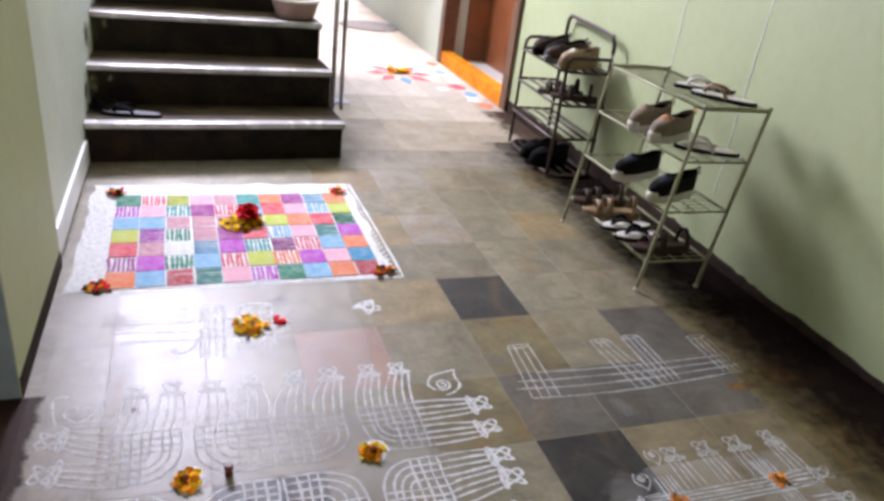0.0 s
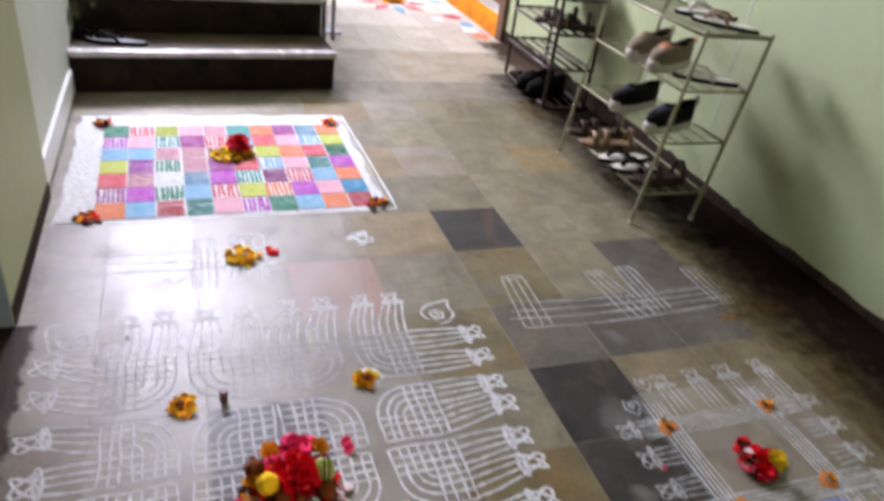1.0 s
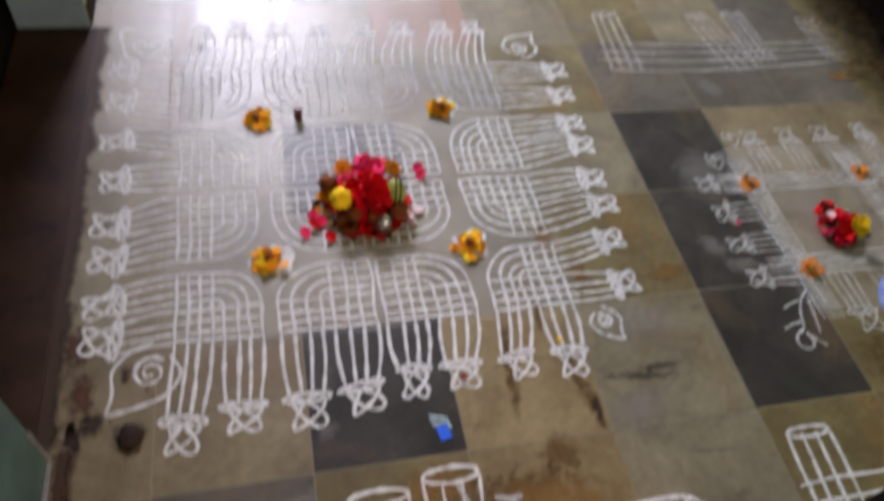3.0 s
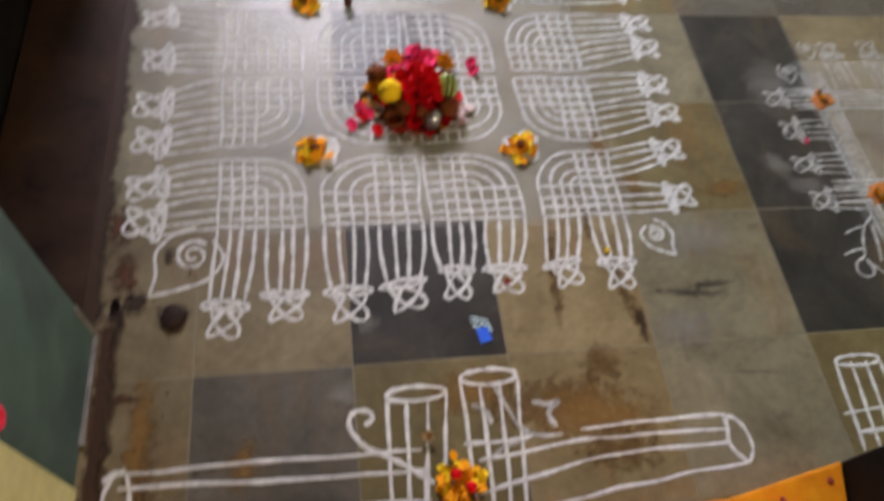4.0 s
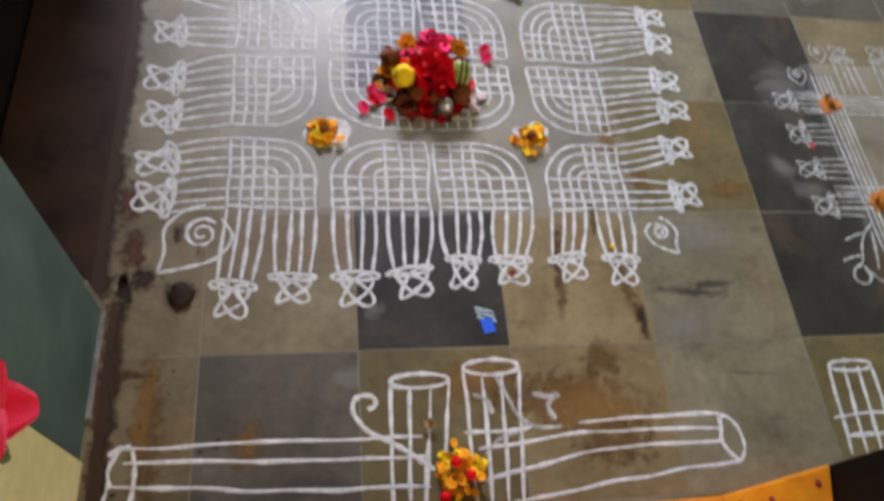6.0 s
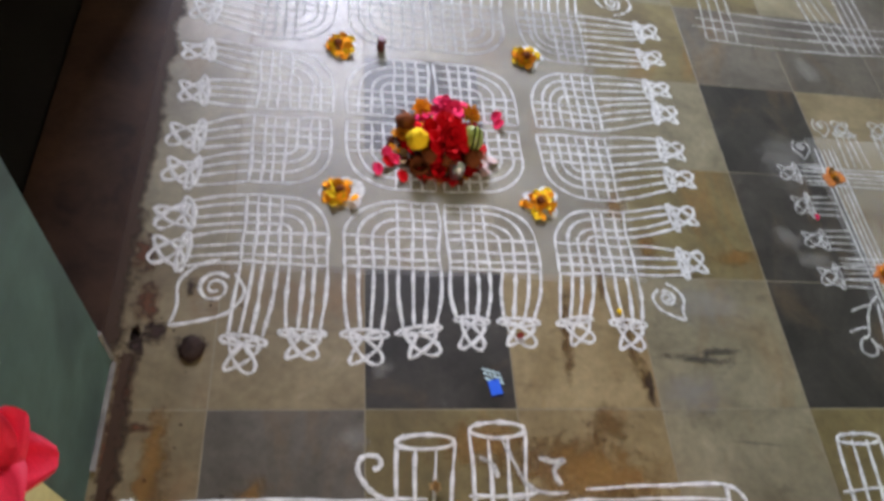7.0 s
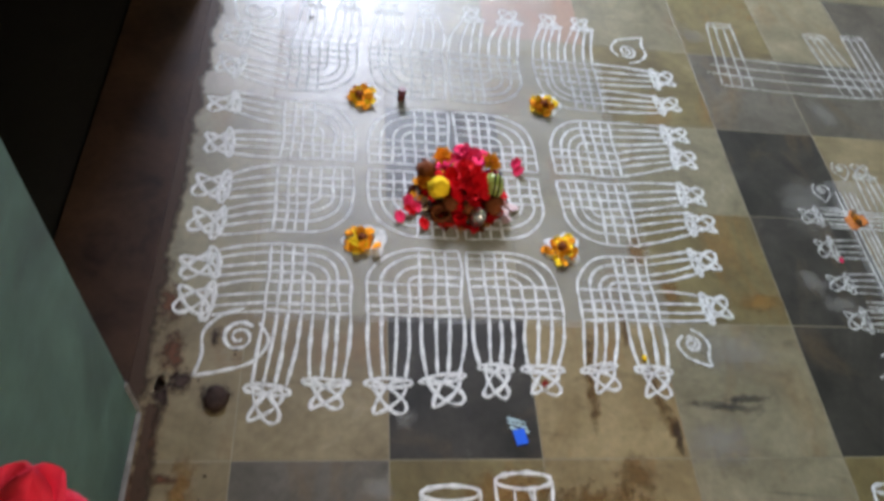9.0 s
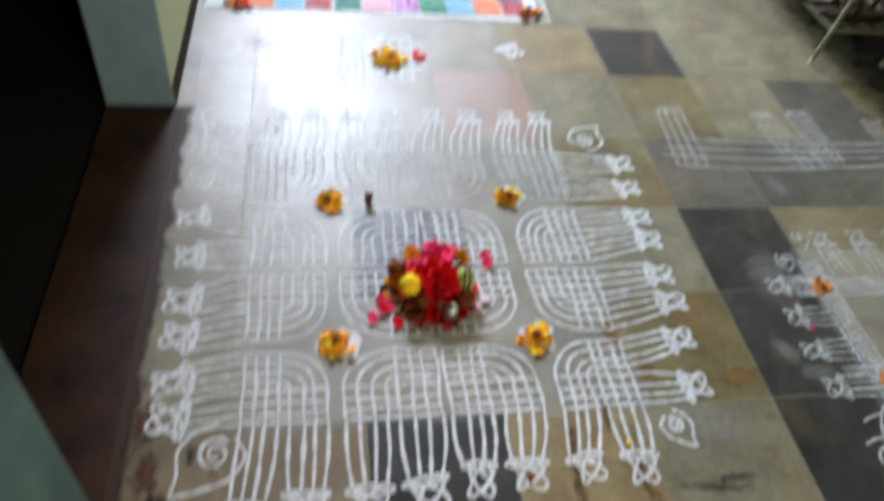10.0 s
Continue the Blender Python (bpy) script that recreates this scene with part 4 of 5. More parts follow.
def quarter(bm, xs, ys, cx, cy, w=0.0068):
    """A net of lines whose corner (cx, cy in 0 or 1) is rounded by concentric turns."""
    n = len(xs)
    X = xs if cx == 0 else xs[::-1]
    Y = ys if cy == 0 else ys[::-1]
    m = 4
    for i in range(n):
        if i < m:
            k = m - i
            rx, ry = X[m] - X[i], Y[m] - Y[i]
            arc = [(X[m] - rx * math.cos(a), Y[m] - ry * math.sin(a)) for a in [math.pi / 2 * q / 5 for q in range(6)]]
            stroke(bm, [(X[i], Y[-1]), (X[i], (Y[-1] + Y[m]) / 2)] + arc + [((X[-1] + X[m]) / 2, Y[i]), (X[-1], Y[i])], w, steps=3, wob=0.0035)
        else:
            stroke(bm, [(X[i], Y[-1]), (X[i], (Y[0] + Y[-1]) / 2), (X[i], Y[0])], w, steps=5, wob=0.0035)
            stroke(bm, [(X[-1], Y[i]), ((X[0] + X[-1]) / 2, Y[i]), (X[0], Y[i])], w, steps=5, wob=0.0035)


def spread(a, b, n=8):
    return [a + (b - a) * k / (n - 1) + rnd.uniform(-0.0035, 0.0035) for k in range(n)]


big = thing("floor_drawing", "large white rice-powder lattice drawing on the floor", "rangoli")
XC = [(-0.235, -0.068), (-0.036, 0.152), (0.172, 0.358), (0.396, 0.565)]
YC = [(0.285, 0.447), (0.478, 0.655), (0.680, 0.858), (0.900, 1.085)]
cols = [spread(*c) for c in XC]
rows_ = [spread(*c) for c in YC]
for i in range(4):
    for j in range(4):
        bm = bmesh.new()
        quarter(bm, cols[i], rows_[j], 1 if i in (0, 2) else 0, 1 if j in (0, 2) else 0)
        part("lattice", bm, M_CHALK if j < 3 else M_CHALK_FAINT, big)
BOTTOM_X = (-0.213, -0.111, 0.001, 0.101, 0.204, 0.296, 0.411, 0.522)
BOTTOM_Y = (0.130, 0.146, 0.146, 0.156, 0.178, 0.177, 0.182, 0.178)
LEFT_Y = (0.306, 0.393, 0.492, 0.588, 0.717, 0.845, 0.970, 1.089)
RIGHT_Y = (0.320, 0.438, 0.547, 0.634, 0.752, 0.830, 0.940, 1.042)
RIGHT_X = (0.672, 0.679, 0.698, 0.700, 0.712, 0.708, 0.718, 0.730)
for i in range(4):
    for g in range(2):
        xs = cols[i][g * 4:g * 4 + 4]
        xm = sum(xs) / 4
        kx, ky = BOTTOM_X[i * 2 + g], BOTTOM_Y[i * 2 + g]
        bm = bmesh.new()
        for k, x in enumerate(xs):
            stroke(bm, [(x, 0.287), (x + (kx - xm) * 0.4, (0.287 + ky) / 2), (kx + (k - 1.5) * 0.020, ky)], w=0.0075)
        knot(bm, kx, ky - 0.004, rnd.uniform(-0.12, 0.2), s=0.074, w=0.0075)
        part("fringe_tassel", bm, M_CHALK, big)
        bm = bmesh.new()
        xt = xm + (0.012 if i < 2 else 0.034)
        for k, x in enumerate(xs):
            stroke(bm, [(x, 1.083), (x + 0.01, 1.15), (xt + (k - 1.5) * 0.019, 1.228)], w=0.006)
        knot(bm, xt, 1.231, math.pi, s=0.066, w=0.007)
        part("fringe_tassel", bm, M_CHALK, big)
for j in range(4):
    for g in range(2):
        ys = rows_[j][g * 4:g * 4 + 4]
        ym = sum(ys) / 4
        bm = bmesh.new()
        xo, yk = -0.335 - 0.012 * j / 3, LEFT_Y[j * 2 + g]
        for k, y in enumerate(ys):
            stroke(bm, [(-0.232, y), (-0.285, y + (yk - ym) * 0.4), (xo, yk + (k - 1.5) * 0.021)], w=0.0068)
        knot(bm, xo - 0.003, yk, -math.pi / 2 + rnd.uniform(-0.2, 0.2), s=0.072, w=0.0088)
        part("fringe_tassel", bm, M_CHALK, big)
        bm = bmesh.new()
        xo, yk = RIGHT_X[j * 2 + g], RIGHT_Y[j * 2 + g]
        for k, y in enumerate(ys):
            stroke(bm, [(0.562, y), (0.615, y + (yk - ym) * 0.4), (xo, yk + (k - 1.5) * 0.020)], w=0.0068)
        knot(bm, xo + 0.003, yk, math.pi / 2 + rnd.uniform(-0.2, 0.2), s=0.072, w=0.0088)
        part("fringe_tassel", bm, M_CHALK, big)
for x, y, a, f in ((-0.283, 0.222, 0.75, 1), (0.622, 0.228, 2.2, -1), (0.685, 1.158, -2.4, 1)):
    bm = bmesh.new()
    leaf_spiral(bm, x, y, a, 0.052 if (x > 0.6 and y < 0.5) else 0.093 if y < 0.5 else 0.078, f)
    part("corner_leaf", bm, M_CHALK, big)


# boxed heart at the far corner
bm = bmesh.new()
stroke(bm, [(-0.355, 1.262), (-0.388, 1.258), (-0.384, 1.20), (-0.372, 1.142)], w=0.008)
stroke(bm, [(-0.268, 1.232), (-0.264, 1.18), (-0.262, 1.125)], w=0.007)
stroke(bm, [(-0.372, 1.142), (-0.31, 1.132), (-0.262, 1.128)], w=0.007)
stroke(bm, [(-0.322, 1.146), (-0.352, 1.176), (-0.354, 1.204), (-0.334, 1.212), (-0.320, 1.192), (-0.304, 1.210), (-0.284, 1.198), (-0.290, 1.170), (-0.322, 1.146)], w=0.009)
part("corner_heart", bm, M_CHALK, big)
part("dusting", blob_grid(-0.25, 0.58, 0.27, 1.10), M_DUST, big, "thin pale dusting of powder between the lines")

# lower border drawing beside the sill
low = thing("floor_drawing", "white powder bar drawing with two cups beside the sill", "rangoli")
for L in ([(-0.376, -0.148), (-0.252, -0.148), (-0.122, -0.149), (0.102, -0.152)], [(-0.363, -0.170), (-0.251, -0.174), (-0.122, -0.180), (0.112, -0.185)],
          [(-0.378, -0.203), (-0.249, -0.214), (-0.122, -0.225), (0.110, -0.233)], [(-0.374, -0.259), (-0.246, -0.261), (-0.122, -0.264), (0.105, -0.263)],
          [(0.172, -0.150), (0.245, -0.150), (0.290, -0.147)], [(0.376, -0.144), (0.450, -0.139), (0.533, -0.138), (0.642, -0.140)],
          [(0.194, -0.180), (0.280, -0.170), (0.373, -0.161), (0.520, -0.161), (0.636, -0.166)], [(0.188, -0.233), (0.280, -0.213), (0.395, -0.192), (0.520, -0.186), (0.632, -0.188)],
          [(0.245, -0.264), (0.340, -0.256), (0.440, -0.243), (0.550, -0.232), (0.659, -0.224)]):
    part("bar_line", stroke(bmesh.new(), L, w=0.0068, wob=0.002), M_CHALK, low)
bm = bmesh.new()
stroke(bm, [(-0.372, -0.150), (-0.383, -0.178), (-0.380, -0.200), (-0.386, -0.228), (-0.384, -0.250), (-0.370, -0.262)], w=0.008, wob=0.003)
stroke(bm, [(-0.366, -0.260), (-0.349, -0.239), (-0.344, -0.190), (-0.352, -0.147)], w=0.009)
stroke(bm, [(-0.385, -0.158), (-0.368, -0.148), (-0.352, -0.147)], w=0.011)
part("bar_end", bm, M_CHALK, low)
bm = bmesh.new()
stroke(bm, [(0.634, -0.140), (0.655, -0.146), (0.669, -0.165), (0.673, -0.199), (0.660, -0.225)], w=0.008)
stroke(bm, [(0.640, -0.142), (0.637, -0.168), (0.632, -0.187), (0.642, -0.208), (0.660, -0.225)], w=0.009)
part("bar_end", bm, M_CHALK, low)
for xa, xb, yt, ca, cb, yb in ((0.052, 0.154, -0.058, 0.047, 0.124, -0.272), (0.181, 0.281, -0.038, 0.182, 0.260, -0.272)):
    bm = bmesh.new()
    for k in range(4):
        x, xe = xa + (xb - xa) * k / 3, ca + (cb - ca) * k / 3
        stroke(bm, [(x, yt + (0.0 if k in (0, 3) else -0.010)), (x * 0.55 + xe * 0.45, (yt + yb) / 2), (xe, yb + rnd.uniform(-0.008, 0.008))], w=0.0072, wob=0.002)
    xm, hw = (xa + xb) / 2, (xb - xa) / 2
    stroke(bm, [(xm + hw * math.cos(a), yt + 0.013 * math.sin(a)) for a in [2 * math.pi * k / 14 for k in range(15)]], w=0.008, steps=3)
    part("cup", bm, M_CHALK, low)
bm = bmesh.new()
stroke(bm, [(0.013, -0.104), (0.026, -0.098), (0.024, -0.084), (0.008, -0.079), (-0.008, -0.086), (-0.012, -0.105), (-0.002, -0.124), (0.015, -0.142), (0.058, -0.165), (0.090, -0.186), (0.118, -0.207)], w=0.009)
part("curl", bm, M_CHALK, low)
bm = bmesh.new()
stroke(bm, [(0.235, -0.050), (0.255, -0.095), (0.275, -0.135), (0.310, -0.148), (0.345, -0.147)], w=0.010)
stroke(bm, [(0.300, -0.088), (0.330, -0.096), (0.345, -0.090), (0.325, -0.110), (0.335, -0.135)], w=0.014)
stroke(bm, [(0.195, -0.085), (0.215, -0.098), (0.225, -0.120)], w=0.012)
stroke(bm, [(0.285, -0.150), (0.235, -0.163), (0.205, -0.188)], w=0.006)
part("smudge", bm, M_CHALK_FAINT, low)


def ladder_drawing(name, label, bars, lines, material, w=0.006):
    e = thing(name, label, "rangoli")
    for pts4 in bars:
        bm = bmesh.new()
        (ax, ay), (bx, by), (cx, cy), (dx, dy) = pts4   # top left, top right, bottom right, bottom left
        for k in range(4):
            f = k / 3
            stroke(bm, [(ax + (bx - ax) * f, ay + (by - ay) * f), ((ax + dx) / 2 + ((bx + cx) / 2 - (ax + dx) / 2) * f, (ay + dy) / 2), (dx + (cx - dx) * f, dy + (cy - dy) * f)], w)
        xm, hw = (ax + bx) / 2, abs(bx - ax) / 2
        stroke(bm, [(xm + hw * math.cos(a), ay + 0.010 * math.sin(a)) for a in [2 * math.pi * k / 12 for k in range(13)]], w, steps=3)
        part("cup", bm, material, e)
    for L in lines:
        part("bar_line", stroke(bmesh.new(), L, w), material, e)
    return e


ladder_drawing("floor_drawing", "faded white powder comb drawing on grey slabs", [
    ((0.960, 1.308), (1.040, 1.325), (1.024, 1.041), (0.932, 1.043)),
    ((1.272, 1.296), (1.345, 1.303), (1.40, 1.035), (1.30, 1.025)),
    ((1.402, 1.304), (1.475, 1.305), (1.475, 1.05), (1.40, 1.04)),
    ((1.660, 1.27), (1.735, 1.25), (1.735, 1.06), (1.665, 1.06))],
    [[(0.932, 1.040), (1.15, 1.028), (1.4, 1.032), (1.735, 1.055)], [(0.90, 1.09), (1.1, 1.075), (1.4, 1.075), (1.74, 1.09)],
     [(0.92, 1.125), (1.1, 1.115), (1.4, 1.11), (1.74, 1.12)], [(1.0, 1.16), (1.2, 1.15), (1.4, 1.145), (1.72, 1.15)]], M_CHALK_FAINT)
ladder_drawing("floor_drawing", "white powder cup drawing beside the dark jamb", [((0.894, -0.060), (0.986, -0.064), (0.975, -0.225), (0.880, -0.225))],
               [[(0.868, -0.157), (0.95, -0.152), (1.06, -0.157), (1.3, -0.165)], [(0.885, -0.193), (0.98, -0.190), (1.3, -0.200)]], M_CHALK, 0.0072)
# the glaring one between the lattice and the coloured carpet
cups = ladder_drawing("floor_drawing", "white powder cup drawing under the flower heap", [((-0.008, 1.672), (0.063, 1.680), (0.054, 1.385), (-0.013, 1.388)), ((0.115, 1.675), (0.222, 1.665), (0.208, 1.425), (0.100, 1.420))],
               [[(-0.25, 1.607), (-0.1, 1.600), (0.1, 1.597), (0.24, 1.60)], [(-0.26, 1.557), (-0.1, 1.545), (0.1, 1.535), (0.26, 1.54)], [(-0.25, 1.507), (-0.1, 1.502), (0.1, 1.495), (0.25, 1.50)],
                [(-0.066, 1.655), (-0.054, 1.650), (-0.060, 1.632), (-0.080, 1.636), (-0.090, 1.660), (-0.072, 1.682), (-0.050, 1.676)],
                [(-0.076, 1.442), (-0.090, 1.452), (-0.086, 1.430), (-0.060, 1.430), (-0.036, 1.448), (-0.018, 1.490), (0.0, 1.520)]], M_CHALK, 0.0125)
# pale sheet paints window glare over the slab edges, along with smeared powder
part("dusting", blob_grid(-0.42, 0.50, 1.12, 1.825), M_DUST, cups, "thin pale sheet of powder and painted floor glare")
bm = bmesh.new()
knot(bm, 0.540, 1.640, 0.5, s=0.085, w=0.011)
tagged(link("floor_drawing", bm, M_CHALK), "small white powder bow on the grey slab", "rangoli")

# small square drawing on the darker slabs
small = thing("floor_drawing", "small faded white powder square with tassels", "rangoli")
SX, SY = (1.150, 1.475), (0.325, 0.585)
for xa in (SX[0] - 0.03, SX[1] - 0.03):
    bm = bmesh.new()
    for k in range(5):
        x = xa + 0.013 * k
        stroke(bm, [(x, SY[0] - 0.15), (x, 0.45), (x, SY[1] + 0.085)], w=0.006)
    part("side_band", bm, M_CHALK_FAINT, small)
for yb in (SY[0] - 0.03, SY[1] - 0.03):
    bm = bmesh.new()
    for k in range(5):
        y = yb + 0.013 * k
        stroke(bm, [(SX[0] - 0.09, y), (1.30, y), (SX[1] + 0.10, y)], w=0.006)
    part("side_band", bm, M_CHALK_FAINT, small)
for k in range(4):
    y = 0.300 + k * 0.096
    for sx, ang in ((-1, -math.pi / 2), (1, math.pi / 2)):
        xb = SX[0] - 0.03 if sx < 0 else SX[1] + 0.05
        bm = bmesh.new()
        for q in range(4):
            stroke(bm, [(xb, y + (q - 1.5) * 0.019), (xb + sx * 0.075, y + (q - 1.5) * 0.016)], w=0.005)
        knot(bm, xb + sx * 0.078, y, ang, s=0.062, w=0.0055)
        part("fringe_tassel", bm, M_CHALK_FAINT, small)
for k in range(4):
    x = 1.225 + k * 0.112 if k < 3 else 1.575
    for sy, ang in ((1, math.pi), (-1, 0)):
        yb = SY[1] + 0.03 if sy > 0 else SY[0] - 0.03
        bm = bmesh.new()
        for q in range(4):
            stroke(bm, [(x + (q - 1.5) * 0.021, yb), (x + (q - 1.5) * 0.018, yb + sy * 0.105)], w=0.005)
        knot(bm, x, yb + sy * 0.108, ang, s=0.066, w=0.0055)
        part("fringe_tassel", bm, M_CHALK_FAINT, small)
part("dusting", blob_grid(1.10, 1.60, 0.20, 0.70), M_DUST, small, "thin pale dusting of powder between the lines")
for cx, cy in ((1.082, 0.668), (1.165, 0.745), (1.585, 0.725)):
    bm = bmesh.new()
    leaf_spiral(bm, cx, cy, 1.4, 0.036, 1, 0.005)
    part("corner_leaf", bm, M_CHALK_FAINT, small)

# sprig at the near corner of the small drawing
bm = bmesh.new()
stroke(bm, [(1.122, 0.258), (1.092, 0.232), (1.072, 0.200), (1.058, 0.160), (1.034, 0.146), (1.026, 0.122), (1.046, 0.110), (1.064, 0.124), (1.058, 0.152)], w=0.0065)
stroke(bm, [(1.091, 0.231), (1.064, 0.224), (1.036, 0.213)], w=0.006)
stroke(bm, [(1.060, 0.176), (1.036, 0.172), (1.013, 0.164)], w=0.006)
stroke(bm, [(1.110, 0.235), (1.098, 0.180), (1.090, 0.145)], w=0.006)
stroke(bm, [(1.058, 0.150), (1.075, 0.128), (1.090, 0.114)], w=0.006)
part("sprig", bm, M_CHALK_FAINT, small)

# round blue and rose disc
disc = thing("round_drawing", "round drawing of blue and rose powder with pale centre", "rangoli", (1.392, 0.165, 0))
for nm, ra, rb, mm, z in (("blue_ring", 0.088, 0.118, M_BLUE, 0.004), ("rose_ring", 0.052, 0.088, M_MAROONPINK, 0.005), ("pale_centre", 0.0, 0.052, M_CHALK_FAINT, 0.006)):
    rr = [ra + 0.001, ra + 0.004, rb - 0.004, rb]
    part(nm, loft([[(r * math.cos(2 * math.pi * k / 40), r * math.sin(2 * math.pi * k / 40), zz) for k in range(40)] for r, zz in zip(rr, (z, z, z, 0.0006))], cap=(ra == 0)), mm, disc)
bm = bmesh.new()
for k in range(9):
    a = k * 0.7
    ellipsoid(bm, (0.032 * math.cos(a), 0.032 * math.sin(a), 0.006), (0.006, 0.003, 0.0015), 8, 4)
part("centre_dots", bm, M_GRIME, disc)

# ---- coloured carpet drawing ----
carpet = thing("carpet_drawing", "rectangular patchwork carpet drawn in coloured powder with white border", "rangoli")
C0, C1, C2, C3 = Vector((-0.318, 1.832)), Vector((0.668, 1.848)), Vector((0.658, 2.655)), Vector((-0.330, 2.650))


def cp(u, v):
    return (C0.lerp(C1, u)).lerp(C3.lerp(C2, u), v)


GRID = ["green red lime pink pink teal orange plum sky orange", "violet pink teal plum red sky red pink sky lime", "sky sky pink pink pink green lime orange red green",
        "lime violet green pink plum red sky pink teal violet", "red pink white sky violet teal plum red sky orange", "plum violet green sky red lime orange violet pink blue",
        "orange sky red teal pink violet green sky orange red"]
HATCH = [".vh.h...h.", "v.v.v...v.", "..hhhh...h", ".hvh..v.h.", ".hhh.vhv..", "v.v.v.v...", "..hh.v...h"]
for r, row in enumerate(GRID):
    names = row.split()
    for c, key in enumerate(names):
        u0, u1, v1, v0 = c / 10, (c + 1) / 10, 1 - r / 7, 1 - (r + 1) / 7
        bm = bmesh.new()
        hatch = HATCH[r][c]
        n = 6 if hatch == "v" else 7
        if hatch == ".":
            corners = [cp(u0 + rnd.uniform(0, 0.002), v0 + 0.0008), cp(u1 - 0.0006, v0 + rnd.uniform(0, 0.004)), cp(u1 - rnd.uniform(0, 0.002), v1 - 0.0008), cp(u0 + 0.0006, v1 - rnd.uniform(0, 0.004))]
            lo = [bm.verts.new((p.x, p.y, 0.0015)) for p in corners]
            ctr = sum(corners, Vector((0, 0))) / 4
            hi = [bm.verts.new((p.x + (ctr.x - p.x) * 0.02, p.y + (ctr.y - p.y) * 0.02, 0.0036)) for p in corners]
            bm.faces.new(hi)
            for k in range(4):
                bm.faces.new((lo[k], lo[(k + 1) % 4], hi[(k + 1) % 4], hi[k]))
        else:
            for k in range(n):
                f = (k + 0.5) / n
                ww = 0.1 / n * rnd.uniform(0.60, 0.92) if hatch == "v" else 0.117 / n * rnd.uniform(0.72, 1.08)
                if hatch == "v":
                    a, b = cp(u0 + (u1 - u0) * f, v0 + 0.004), cp(u0 + (u1 - u0) * f + rnd.uniform(-0.004, 0.004), v1 - 0.004)
                else:
                    a, b = cp(u0 + 0.004, v0 + (v1 - v0) * f), cp(u1 - 0.004, v0 + (v1 - v0) * f + rnd.uniform(-0.006, 0.006))
                stroke(bm, [a, (a + b) / 2, b], w=ww, h=0.0036, wob=0.002)
        ob = part("patch", bm, POWDER[key], carpet)
        if hatch != ".":
            ob["kind"] = "stuff"
part("border", blob_grid(-0.430, 0.700, 1.825, 2.775), M_CHALK, carpet, "white powder ground and border")
bm = bmesh.new()
for k in range(26):
    y = 1.84 + 0.036 * k
    stroke(bm, [(0.690, y), (0.722 - 0.0006 * k, y + 0.02), (0.690, y + 0.036)], w=0.007)
stroke(bm, [(0.690, 1.825), (0.69, 2.3), (0.675, 2.775)], w=0.010, steps=12)
stroke(bm, [(0.738, 1.822), (0.73, 2.3), (0.715, 2.775)], w=0.010, steps=12)
stroke(bm, [(-0.40, 1.828), (0.1, 1.822), (0.738, 1.822)], w=0.012, steps=16)
part("lace_edge", bm, M_CHALK, carpet, "white powder lace edge")


# ---- flowers ----
def petal_heap(name, label, at, n, radius, mats, seed, size=0.02, rise=0.02, cat="petals", group=""):
    """Loose petals lying in a small heap, one mesh a colour."""
    r = random.Random(seed)
    e = thing(name, label, cat, at, 0, group)
    bms = [bmesh.new() for _ in mats]
    for k in range(n):
        a, d = r.uniform(0, 2 * math.pi), radius * math.sqrt(r.random())
        z = 0.002 + rise * max(0, 1 - d / radius) * r.random()
        m = Matrix.Translation((d * math.cos(a), d * math.sin(a), z)) @ Euler((r.uniform(-0.35, 0.55), r.uniform(-0.4, 0.4), r.uniform(0, 6.3))).to_matrix().to_4x4()
        petal_bm(bms[r.randrange(len(mats)) if k >= len(mats) else k], m, size * r.uniform(0.7, 1.2), size * r.uniform(0.75, 1.15), r.uniform(-0.2, 0.35), 0.4, 4)
    for bm, mm in zip(bms, mats):
        part("petals", bm, mm, e)["kind"] = "stuff"
    return e


for k, (x, y) in enumerate(((-0.050, 0.457), (0.376, 0.455), (-0.062, 0.885), (0.400, 0.897))):
    base = blob_patch("powder_patch", x + 0.006, y + 0.006, 0.040, 0.038, M_CHALK, None, 0.0012, 3 + k)
    tagged(base, "small pale powder patch under marigold petals", "rangoli", "powder patches")
    petal_heap("marigold_heap", "small heap of orange marigold petals with dark centre", (x, y, 0.001), 30, 0.030, [M_MARI, M_MARI, M_YELLOW], 11 + k, 0.021, 0.012, "flowers", "marigold heaps")
    e = link("flower_centre", ellipsoid(bmesh.new(), (0, 0, 0.012), (0.010, 0.010, 0.009), 12, 7, 0.3, k), M_CLAY)
    tagged(e, "dark brown dried flower centre", "flower", "dried centres").location = (x, y + 0.002, 0.002)
petal_heap("marigold_heap", "heap of orange petals by the sill with red bud", (0.160, -0.212, 0.001), 62, 0.038, [M_MARI, M_YELLOW, M_MARI], 31, 0.016, 0.018, "flowers")
for x, y in ((0.172, -0.222), (0.130, -0.252), (0.15, -0.20)):
    e = link("red_bud", ellipsoid(bmesh.new(), (0, 0, 0.009), (0.009, 0.009, 0.009), 12, 7, 0.25, x), M_ROSE)
    tagged(e, "small dark red bud", "bud", "red buds").location = (x, y, 0.012 if y > -0.23 else 0)
e = link("dry_flower", head_bm(0.012, 2, 6, 0.7, 5), M_OCHRE)
tagged(e, "dried yellow green flower on the floor", "flower").location = (0.115, -0.135, 0.004)
petal_heap("flower_heap", "heap of yellow petals in front of the carpet drawing", (0.143, 1.540, 0.001), 80, 0.052, [M_YELLOW, M_YELLOW, M_MARI], 41, 0.020, 0.020, "flowers")
